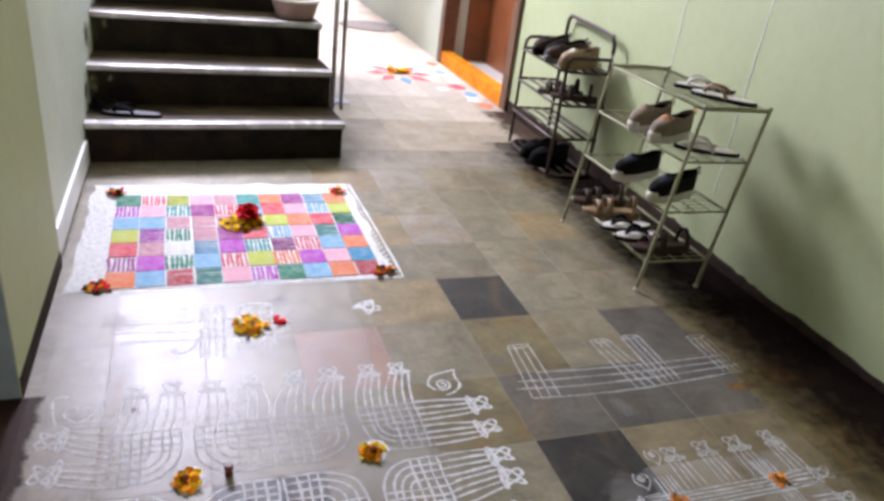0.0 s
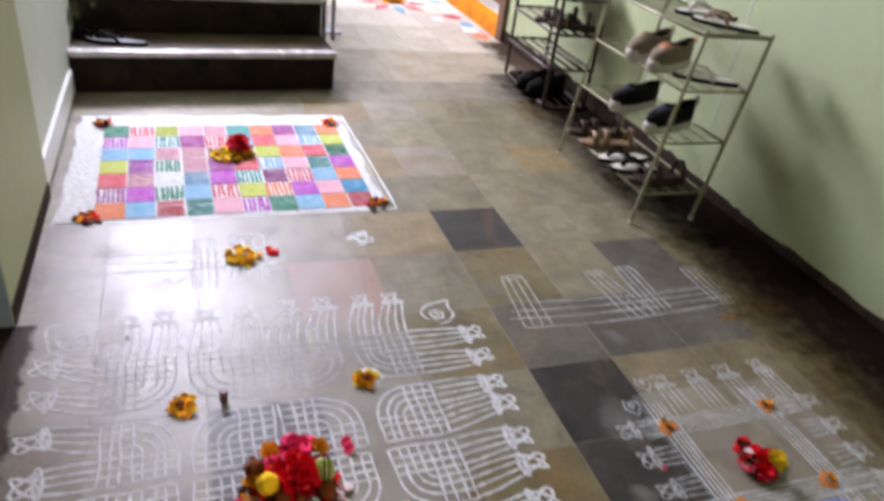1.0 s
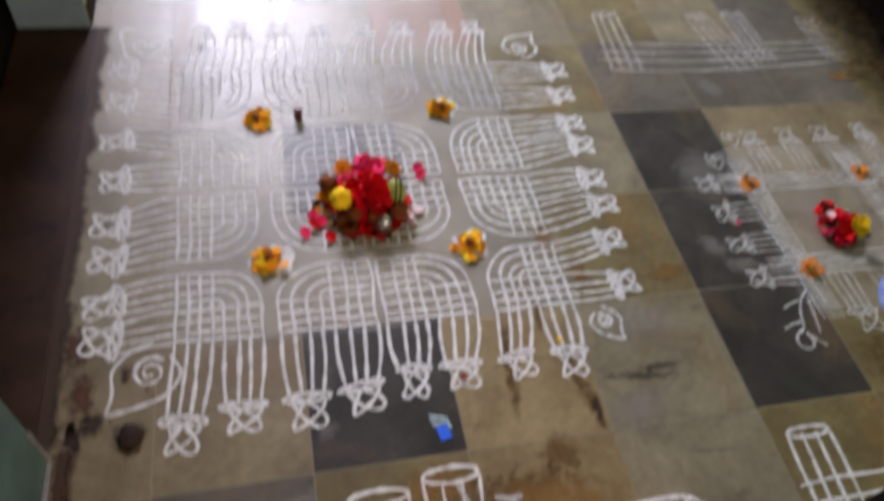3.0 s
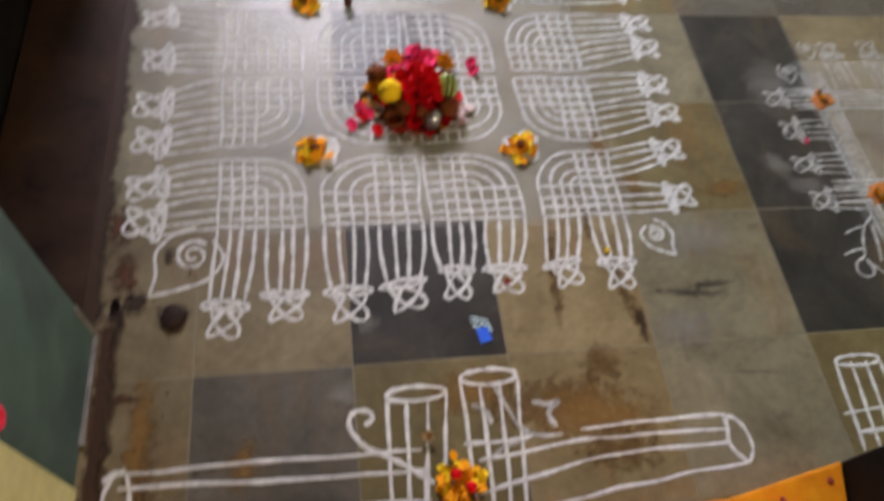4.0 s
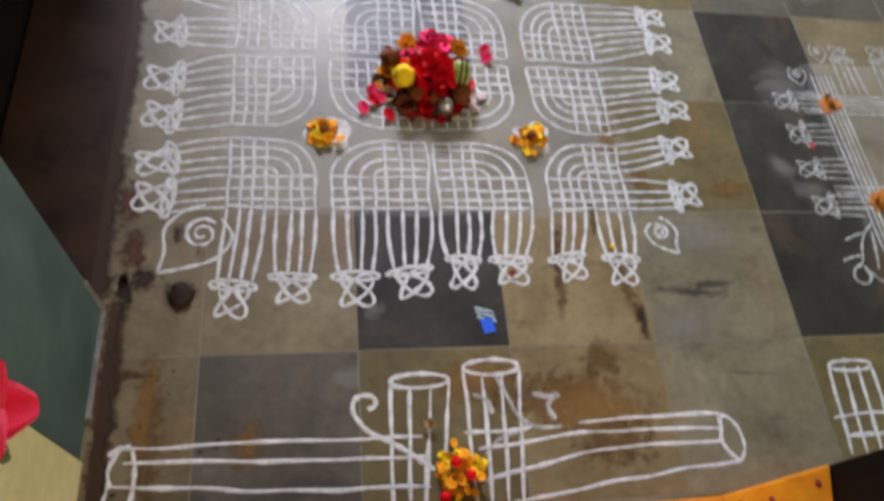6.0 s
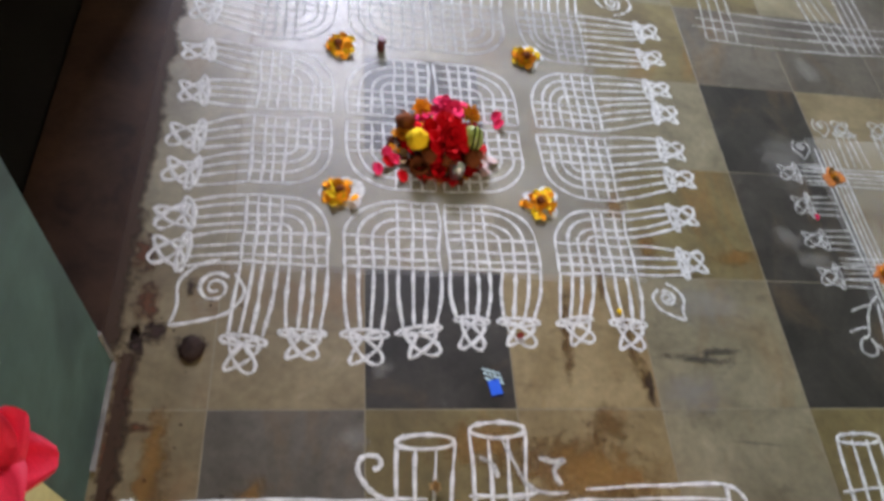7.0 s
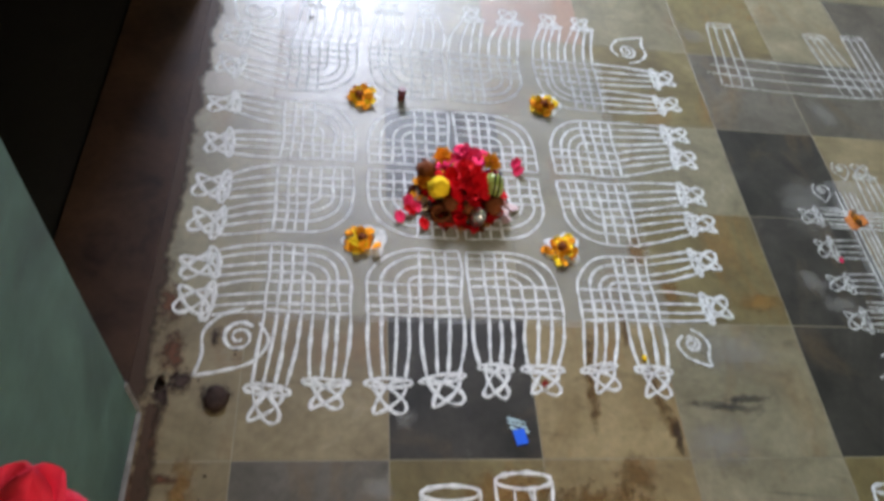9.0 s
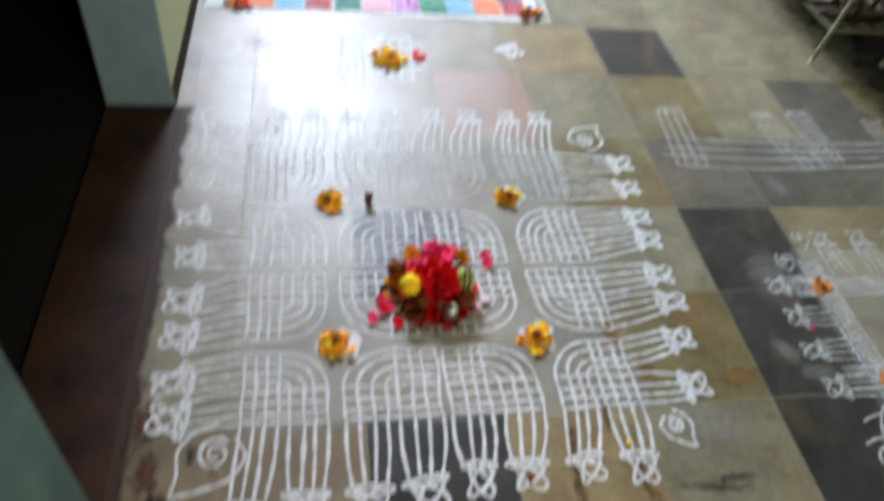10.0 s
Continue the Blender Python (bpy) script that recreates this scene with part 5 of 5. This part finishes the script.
petal_heap("petal_scatter", "red petals beside the yellow heap", (0.232, 1.56, 0.001), 5, 0.02, [M_ROSE], 42, 0.025, 0.008, "petals")
petal_heap("flower_heap", "heap of red and yellow flowers on the carpet drawing", (0.175, 2.33, 0.002), 120, 0.085, [M_YELLOW, M_YELLOW, M_MARI, M_DRY], 43, 0.024, 0.028, "flowers")
rz_ = link("rose_flower", head_bm(0.045, 5, 9, 0.9, 33, 0.9, 0.5), M_ROSE)
tagged(rz_, "bright red rose on the carpet drawing", "flower").matrix_world = pose(0.205, 2.355, 0.035, 25, 0, 0)
petal_heap("rose_heap", "red rose petals on the carpet drawing", (0.20, 2.37, 0.02), 40, 0.045, [M_ROSE, M_PINK], 44, 0.035, 0.05, "flowers")
for k, (x, y) in enumerate(((-0.335, 2.668), (0.640, 2.672), (0.668, 1.858), (-0.330, 1.842))):
    petal_heap("petal_heap", "small heap of dried red petals on a carpet corner", (x, y, 0.002), 22, 0.036, [M_ROSE, M_DRY, M_MARI], 51 + k, 0.024, 0.016, "petals", "corner petals")

# the large offering in the middle of the lattice
PX, PY = 0.165, 0.585
petal_heap("rose_heap", "large heap of red and dry brown rose petals", (PX + 0.005, PY, 0.001), 200, 0.083, [M_ROSE, M_DRY, M_ROSE, M_CLAY, M_ROSE], 61, 0.026, 0.060, "flowers")
petal_heap("pink_heap", "bright pink petals on top of the offering", (PX + 0.012, PY + 0.066, 0.034), 30, 0.046, [M_PINK, M_PINK], 62, 0.032, 0.030, "flowers")
petal_heap("marigold_heap", "orange and dry marigold petals round the offering", (PX - 0.008, PY + 0.02, 0.001), 90, 0.100, [M_MARI, M_DRY, M_OCHRE], 63, 0.019, 0.035, "flowers")
petal_heap("rose_heap", "bright red rose petals piled on the offering", (PX + 0.014, PY + 0.004, 0.044), 46, 0.048, [M_ROSE, M_ROSE], 64, 0.030, 0.022, "flowers")
rose = link("rose_flower", head_bm(0.040, 6, 9, 0.9, 21, 0.95, 0.50), M_ROSE)
tagged(rose, "full bright red rose in the middle of the heap", "flower").matrix_world = pose(PX + 0.016, PY + 0.002, 0.052, 38, 4, 0)
for x, y, z, r_ in ((-0.045, 0.082, 0.045, 0.024), (0.066, 0.074, 0.042, 0.024), (-0.085, 0.030, 0.016, 0.020)):
    mg = link("marigold_flower", head_bm(r_, 5, 12, 0.8, int(1000 * abs(x)), 0.5, 0.6), M_MARI)
    tagged(mg, "orange marigold flower on the heap", "flower", "marigold flowers").matrix_world = pose(PX + x, PY + y, z, 20, 10, 0)
yf = thing("yellow_flower", "bright yellow closed flower bud on the heap", "flower", (PX - 0.056, PY - 0.012, 0.052))
yf.matrix_world = pose(PX - 0.056, PY - 0.012, 0.052, 30, -10, 0)
part("bud", ellipsoid(bmesh.new(), (0, 0, 0), (0.024, 0.023, 0.028), 16, 10, 0.22, 4), M_YELLOW, yf)
for k in range(6):
    bm = bmesh.new()
    petal_bm(bm, Matrix.Rotation(k * 1.047, 4, "Z") @ Matrix.Translation((0, 0.019, -0.020)) @ Matrix.Rotation(radians(84), 4, "X"), 0.042, 0.026, 0.45, 0.3, 5)
    part("petal", bm, M_YELLOW, yf)
for x, y, z, r_ in ((0.066, -0.036, 0.030, 0.022), (-0.030, -0.040, 0.034, 0.017), (-0.078, 0.052, 0.034, 0.022), (0.010, -0.046, 0.030, 0.016)):
    bm = ellipsoid(bmesh.new(), (0, 0, 0), (r_, r_, r_ * 0.92), 14, 9, 0.3, int(900 * abs(x)))
    tagged(link("dried_flower", bm, M_CLAY), "dried brown flower head among the petals", "flower", "dried flower heads").location = (PX + x, PY + y, z)
gf = thing("green_fruit", "pale green fruit tied with dark thread", "fruit", (PX + 0.064, PY + 0.000, 0.050))
part("body", ellipsoid(bmesh.new(), (0, 0, 0), (0.024, 0.027, 0.031), 18, 12, 0.08, 2), M_GUAVA, gf)
for dx in (-0.006, 0.004):
    part("thread", tube(smooth_path([(dx, -0.028, -0.012), (dx + 0.003, -0.024, 0.016), (dx + 0.006, 0.004, 0.033), (dx + 0.010, 0.024, 0.014)], 5), 0.0018, 6), M_BLACK, gf)
sb = thing("silver_cup", "small upturned shiny silver cup", "cup", (PX + 0.030, PY - 0.066, 0.026))
part("bowl", loft([ring(f * 0.0175, z) for f, z in ((0.75, -0.025), (0.9, -0.012), (1, 0.0), (0.92, 0.01), (0.7, 0.017), (0.3, 0.021), (0.02, 0.022))]), M_STEEL, sb)
for x, y, z, r_ in ((0.050, 0.030, 0.02, 0.022), (-0.050, -0.056, 0.016, 0.022)):
    cl = link("clay_lamp", loft([ring(r_ * f, zz * r_) for f, zz in ((0.5, -0.8), (0.85, -0.5), (1, 0.1), (1.0, 0.3), (0.85, 0.3), (0.6, -0.1), (0.1, -0.25))]), M_CLAY)
    tagged(cl, "small brown clay lamp among the petals", "lamp", "clay lamps").location = (PX + x, PY + y, z)
petal_heap("cotton_tuft", "pale petals at the edge of the offering", (PX + 0.09, PY - 0.03, 0.001), 14, 0.02, [M_PALEPINK], 65, 0.02, 0.02, "petals")
for k, (x, y, mm, lab) in enumerate(((0.298, 0.672, M_PINK, "single pink petal on the lattice"), (0.296, 0.695, M_PINK, "single pink petal on the lattice"), (0.045, 0.566, M_PINK, "single pink petal on the lattice"),
                                     (0.072, 0.552, M_PINK, "single pink petal on the lattice"), (0.030, 0.520, M_PINK, "single pink petal on the lattice"), (0.085, 0.505, M_ROSE, "dark red petal on the lattice"),
                                     (0.120, 0.512, M_ROSE, "dark red petal on the lattice"), (0.060, 0.545, M_ROSE, "dark red petal on the lattice"), (0.155, 0.520, M_ROSE, "dark red petal on the lattice"),
                                     (0.290, 0.148, M_KUMKUM, "tiny red petal on a tassel"), (1.045, 0.46, M_PINK, "single pink petal on dark slab"))):
    bm = bmesh.new()
    petal_bm(bm, Matrix.Identity(4), 0.027 if k < 9 else 0.013, 0.024 if k < 9 else 0.012, 0.25, 0.5, 5)
    tagged(link("petal", bm, mm), lab, "petal", "loose petals").matrix_world = pose(x, y - 0.01, 0.003, 5, 0, rnd.uniform(-60, 60))
plug = thing("bottle_cap", "small dark maroon stopper standing on the floor", "stopper", (0.040, 0.893, 0))
part("body", loft([ring(0.0095 * f, z) for f, z in ((0.9, 0), (1, 0.003), (1, 0.018), (0.85, 0.020))]), M_DRY, plug)
part("cap", loft([ring(0.0105 * f, z) for f, z in ((0.9, 0.0202), (1, 0.022), (1, 0.031), (0.8, 0.034))]), M_MAROON, plug)
# offering on the small drawing
petal_heap("rose_heap", "red and pale rose petals on the small drawing", (1.300, 0.425, 0.001), 70, 0.052, [M_ROSE, M_PALEPINK, M_PINK, M_ROSE, M_ROSE, M_DRY], 71, 0.030, 0.045, "flowers")
yf2 = link("yellow_flower", head_bm(0.032, 4, 9, 0.9, 9, 0.9, 0.6), M_YELLOW)
tagged(yf2, "yellow flower on the small heap", "flower").matrix_world = pose(1.312, 0.392, 0.034, 25, 0, 0)
for k, (x, y) in enumerate(((1.139, 0.580), (1.478, 0.592), (1.160, 0.308), (1.450, 0.330))):
    b = blob_patch("orange_spot", x, y, 0.032, 0.026, M_SPOT, None, 0.003, 120 + k, 0.5)
    tagged(b, "flat spot of orange powder on the small drawing", "rangoli", "orange spots")
    petal_heap("petal_heap", "few orange petals on the powder spot", (x, y, 0.003), 9, 0.016, [M_MARI, M_RUST], 120 + k, 0.014, 0.004, "petals", "orange petals")

# star drawing before the far door
star = thing("star_drawing", "small eight-pointed star of coloured powder", "rangoli", (1.625, 5.20, 0))
for k in range(8):
    a = 2 * math.pi * k / 8
    bm = bmesh.new()
    P = [(0.09, 0), (0.17, 0.05), (0.29, 0), (0.17, -0.05)]
    v = [bm.verts.new((x * math.cos(a) - y * math.sin(a), 1.25 * (x * math.sin(a) + y * math.cos(a)), z)) for x, y in P for z in (0.0005, 0.003)]
    bm.faces.new([v[i] for i in (1, 3, 5, 7)])
    for i in range(4):
        bm.faces.new((v[2 * i], v[(2 * i + 2) % 8], v[(2 * i + 3) % 8], v[2 * i + 1]))
    part("ray", bm, POWDER[("red", "red", "pink", "red", "red", "red", "sky", "red")[k]], star)
petal_heap("marigold_heap", "orange marigold petals in the middle of the star", (1.625, 5.22, 0.003), 40, 0.08, [M_MARI, M_YELLOW], 81, 0.05, 0.04, "flowers")
for k, (y, key) in enumerate(((4.30, "orange"), (4.45, "white"), (4.62, "sky"), (4.82, "red"), (5.05, "white"), (5.32, "sky"), (5.62, "orange"))):
    b = blob_patch("powder_patch", 2.05 - 0.04 * (k % 2), y, 0.055, 0.085, POWDER[key], None, 0.003, 60 + k)
    tagged(b, "patch of %s powder along the far sill" % key, "rangoli", "sill patches")
tagged(blob_patch("powder_patch", 1.86, 4.75, 0.05, 0.06, POWDER["white"], None, 0.002, 77), "white powder patch on the floor", "rangoli")


# ---- door garlands with cloth roses ----
def cloth_rose(at, rx, rz, size, label):
    e = thing("cloth_rose", label, "artificial flower", at, 0, "garland roses")
    e.matrix_world = pose(*at, rx, 0, rz)
    r = random.Random(int(size * 1000))
    for k in range(7):
        bm = bmesh.new()
        a = 2 * math.pi * k / 7 + r.uniform(-0.15, 0.15)
        m = Matrix.Rotation(a, 4, "Z") @ Matrix.Rotation(radians(24 if k % 2 else 38), 4, "X")
        petal_bm(bm, m, size, size * 1.05, -0.25, 0.35, 8)
        part("petal", bm, M_SILK, e)
    for k in range(9):
        bm = bmesh.new()
        petal_bm(bm, Matrix.Translation((0, 0, 0.01)) @ Matrix.Rotation(2 * math.pi * k / 9, 4, "Z") @ Matrix.Rotation(radians(50), 4, "X"), size * 0.42, size * 0.20, 0.1, 0.3, 4)
        part("stamen", bm, M_SILKCREAM, e)
    for k in range(4):
        bm = bmesh.new()
        petal_bm(bm, Matrix.Translation((0, 0, -0.012)) @ Matrix.Rotation(k * 1.57 + 0.4, 4, "Z") @ Matrix.Rotation(radians(6), 4, "X"), size * 0.80, size * 0.35, -0.1, 0.2, 5)
        part("leaf", bm, M_LEAF, e)
    return e


cloth_rose((-0.336, -0.250, 0.574), 4, 20, 0.051, "large red cloth rose of a door garland")
cloth_rose((0.575, -0.285, 0.705), 20, -40, 0.055, "large red cloth rose of a door garland")
for x, y, z in ((-0.336, -0.250, 0.574), (0.575, -0.285, 0.705)):
    g = link("garland_string", tube([(x, y, z - 0.01), (x, y, 1.4), (x + (0.0 if x > 0 else -0.02), -0.33, 2.03)], 0.003, 6), M_LEAF)
    tagged(g, "thin green garland string hanging from the door head", "string", "garland strings")

# ---- marks on the floor ----
for x, y, rx, ry, lab, z in ((-0.300, 0.108, 0.031, 0.034, "dried dark brown spill beside the threshold", 0.0032), (-0.365, 0.138, 0.027, 0.030, "dried brown spill beside the wall", 0.001),
                          (-0.392, 0.112, 0.030, 0.018, "brown smear joining the spill to the wall", 0.0008), (-0.315, 0.232, 0.022, 0.016, "small dark spill under the corner leaf", 0.003)):
    stain("spill", x, y, rx, ry, S_TAR, lab, rnd.uniform(0, 3), z)
bm = bmesh.new()
ellipsoid(bm, (0, 0, 0), (0.022, 0.025, 0.004), 18, 6, 0.5, 3)
tagged(link("dried_lump", bm, M_TAR), "flat dried dark brown lump on the slab", "lump").location = (-0.300, 0.108, 0.003)
for x, y, rx, ry, mm in ((0.392, 0.150, 0.014, 0.13, S_RUST), (0.388, 0.18, 0.010, 0.09, S_RUST), (0.515, 0.13, 0.014, 0.09, S_RUST), (0.538, 0.04, 0.012, 0.035, S_TAR), (0.60, 0.36, 0.026, 0.05, S_OCHRE), (-0.34, -0.09, 0.022, 0.13, S_OCHRE),
                         (0.48, 0.26, 0.010, 0.05, S_RUST), (0.34, -0.09, 0.13, 0.05, S_RUST), (0.20, -0.06, 0.10, 0.05, S_OCHRE), (0.80, 0.34, 0.07, 0.03, S_OCHRE), (1.66, 0.98, 0.07, 0.03, S_OCHRE), (0.66, 0.10, 0.10, 0.012, S_GREY),
                         (0.70, 0.115, 0.07, 0.012, S_GREY), (0.44, -0.03, 0.05, 0.04, S_RUST), (-0.18, -0.15, 0.03, 0.05, S_OCHRE), (0.55, 0.46, 0.03, 0.06, S_OCHRE), (1.9, 1.0, 0.16, 0.10, S_OCHRE),
                         (0.40, -0.12, 0.16, 0.07, S_OCHRE), (0.44, -0.18, 0.09, 0.05, S_RUST), (0.530, 0.06, 0.016, 0.06, S_RUST),
                         (-0.33, -0.14, 0.03, 0.13, S_RUST), 
                         (1.25, 0.05, 0.12, 0.10, S_RUST), (1.02, 0.62, 0.09, 0.10, S_PALE), (1.00, 0.34, 0.06, 0.03, S_PALE), (0.70, 0.22, 0.12, 0.06, S_PALE), (0.62, 0.03, 0.09, 0.05, S_PALE),
                         (-0.402, 0.03, 0.022, 0.10, S_RED), (-0.405, -0.08, 0.020, 0.09, S_RED), (-0.400, -0.18, 0.022, 0.08, S_RED), (-0.385, 0.19, 0.028, 0.06, S_RED), (-0.405, 0.30, 0.030, 0.06, S_RED), (-0.365, -0.03, 0.030, 0.010, S_RED)):
    stain("rust_streak", x, y, rx, ry, mm, "rusty streak in the stone slab", rnd.uniform(-0.15, 0.15), 0.0006 + rnd.uniform(0, 0.0003), "rust streaks")
for x, y, r_ in ((-0.02, -0.05, 0.035), (0.03, 0.075, 0.03), (0.31, -0.10, 0.05), (0.95, 0.40, 0.05), (0.25, 1.70, 0.06), (-0.25, 1.62, 0.08), (0.9, 1.25, 0.06), (1.2, 0.95, 0.06)):
    stain("scuff", x, y, r_, r_ * 0.7, S_PALE, "pale powder scuff on the slab", rnd.uniform(0, 3), 0.0005, "powder scuffs")
for k in range(22):
    x, y = rnd.uniform(-0.42, -0.20), rnd.uniform(-0.24, 0.26)
    tagged(blob_patch("dirt_speck", x, y, rnd.uniform(0.001, 0.0045), rnd.uniform(0.001, 0.004), M_TAR, None, 0.001, k, 0, 0, 0.4, 10), "dark speck of dirt on the slab", "speck", "dirt specks")
tagged(blob_patch("ink_spot", -0.19, 1.18, 0.006, 0.006, M_TAR, None, 0.002, 6), "small dark spot on the slab", "speck")
bm = bmesh.new()
ellipsoid(bm, (0, 0, 0.003), (0.005, 0.007, 0.003), 10, 6)
tagged(link("yellow_grain", bm, M_YELLOW), "tiny yellow grain on the slab", "grain").location = (0.507, 0.20, 0)

sticker = thing("foil_scrap", "scrap of blue and silver foil on dark slab", "scrap", (0.232, 0.052, 0.001), 12)
part("blue_piece", box(-0.010, 0.012, -0.026, 0.002, 0, 0.0012), M_STICKER_BLUE, sticker)
for k in range(3):
    bm = bmesh.new()
    stroke(bm, [(-0.014 + 0.004 * q, 0.008 + 0.009 * k - 0.0022 * q + (0.003 if q % 2 else 0)) for q in range(9)], w=0.004, smooth=False)
    part("pale_stripe", bm, M_STICKER_PALE, sticker)


def dirt_shade_strip(label, x, side, ya, yb, w, z=0.0009, material=None):
    """Dirt gathered along the foot of a wall, in places with painted shade, thinning out over the floor."""
    bm = bmesh.new()
    n = 24
    rows = [[bm.verts.new((q * 1.0, ya + (yb - ya) * k / n, 0)) for q in (0, 0.5, 1.0)] for k in range(n + 1)]
    for a, b in zip(rows, rows[1:]):
        for q in range(2):
            bm.faces.new((a[q], a[q + 1], b[q + 1], b[q]))
    ob = link("grime", bm, material or S_GRIME)
    ob.matrix_world = Matrix.LocRotScale((x, 0, z), None, (side * w, 1, 1))
    return tagged(ob, label, "dirt", kind="structure")


dirt_shade_strip("dark dirt along the foot of the green wall", XR, -1, -0.26, 4.15, 0.40)
# smooth wide strip: wall-foot dirt and the racks' shade painted together
dirt_shade_strip("dirt with painted shade along the foot of the green wall", XR, -1, -0.26, 3.45, 0.58, 0.0012, S_DIRT_SHADE)
dirt_shade_strip("dark dirt along the foot of the teal wall", -0.410, 1, -0.27, 0.10, 0.055)
# besides dirt, paints the shade where the doorway wall keeps light off
dirt_shade_strip("dirt and painted doorway shade along the threshold", -0.448, 1, 0.085, 1.275, 0.06)
bm = bmesh.new()
prev = None
for k in range(121):
    y = -0.26 + 4.44 * k / 120
    z = 0.040 + 0.05 * min(1, max(0, y - 1.5)) + 0.02 * noise.noise((y * 6, 2, 0)) + 0.015 * noise.noise((y * 25, 5, 0))
    cur = [bm.verts.new((XR - d, y, zz)) for d, zz in ((0.004, 0), (0.004, z * 0.8), (0.0005, z))]
    if prev:
        for q in range(2):
            bm.faces.new((prev[q], cur[q], cur[q + 1], prev[q + 1]))
    prev = cur
tagged(link("skirting_right", bm, M_GRIME), "dark stained skirting of the green wall", "skirting", kind="structure")
setting("pier_skirting", box(-0.467, -0.463, 1.282, 2.018, 0, 0.06), M_GRIME, "dirty foot of the green pier", "skirting")

# ---- floor slabs ----
XL = [-0.60, -0.535, -0.262, 0.0, 0.272, 0.552, 0.858, 1.132, 1.408, 1.685, 1.96, 2.165]
YL = [-0.55, -0.272, 0.0, 0.283, 0.578, 0.865, 1.165, 1.492, 1.790]
while YL[-1] < YEND - 0.3:
    YL.append(YL[-1] + 0.30)
MAP = {1: "bbsotgoosob", 2: "bbbdtgdobbo", 3: "gggggodbbob", 4: "gggdggdbbob", 5: "lllggosssob", 6: "lllgpgogsog", 7: "lllggtdggbo", 0: "bbdogoogoog"}
cache = {}
r3 = random.Random(5)
for j in range(len(YL) - 1):
    for i in range(len(XL) - 1):
        w, h = XL[i + 1] - XL[i], YL[j + 1] - YL[j]
        xm, ym = (XL[i] + XL[i + 1]) / 2, (YL[j] + YL[j + 1]) / 2
        if ym > 3.6 and xm < 0.7:
            continue
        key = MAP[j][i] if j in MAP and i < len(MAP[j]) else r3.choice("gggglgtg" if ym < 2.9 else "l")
        # slabs grow paler with distance: sunlight of the open end in their colour
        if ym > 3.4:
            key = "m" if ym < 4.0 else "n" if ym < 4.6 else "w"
        size = (round(w, 3), round(h, 3), key)
        if size not in cache:
            g = 0.0010
            b = bmesh.new()
            hw, hh = w / 2 - g, h / 2 - g
            lo = [b.verts.new((sx * hw, sy * hh, -0.02)) for sx, sy in ((-1, -1), (1, -1), (1, 1), (-1, 1))]
            md = [b.verts.new((sx * hw, sy * hh, -0.0004)) for sx, sy in ((-1, -1), (1, -1), (1, 1), (-1, 1))]
            hi = [b.verts.new((sx * (hw - 0.0006), sy * (hh - 0.0006), 0)) for sx, sy in ((-1, -1), (1, -1), (1, 1), (-1, 1))]
            for A, B in ((lo, md), (md, hi)):
                for k in range(4):
                    b.faces.new((A[k], A[(k + 1) % 4], B[(k + 1) % 4], B[k]))
            b.faces.new(hi)
            me = bpy.data.meshes.new("slab")
            b.to_mesh(me)
            b.free()
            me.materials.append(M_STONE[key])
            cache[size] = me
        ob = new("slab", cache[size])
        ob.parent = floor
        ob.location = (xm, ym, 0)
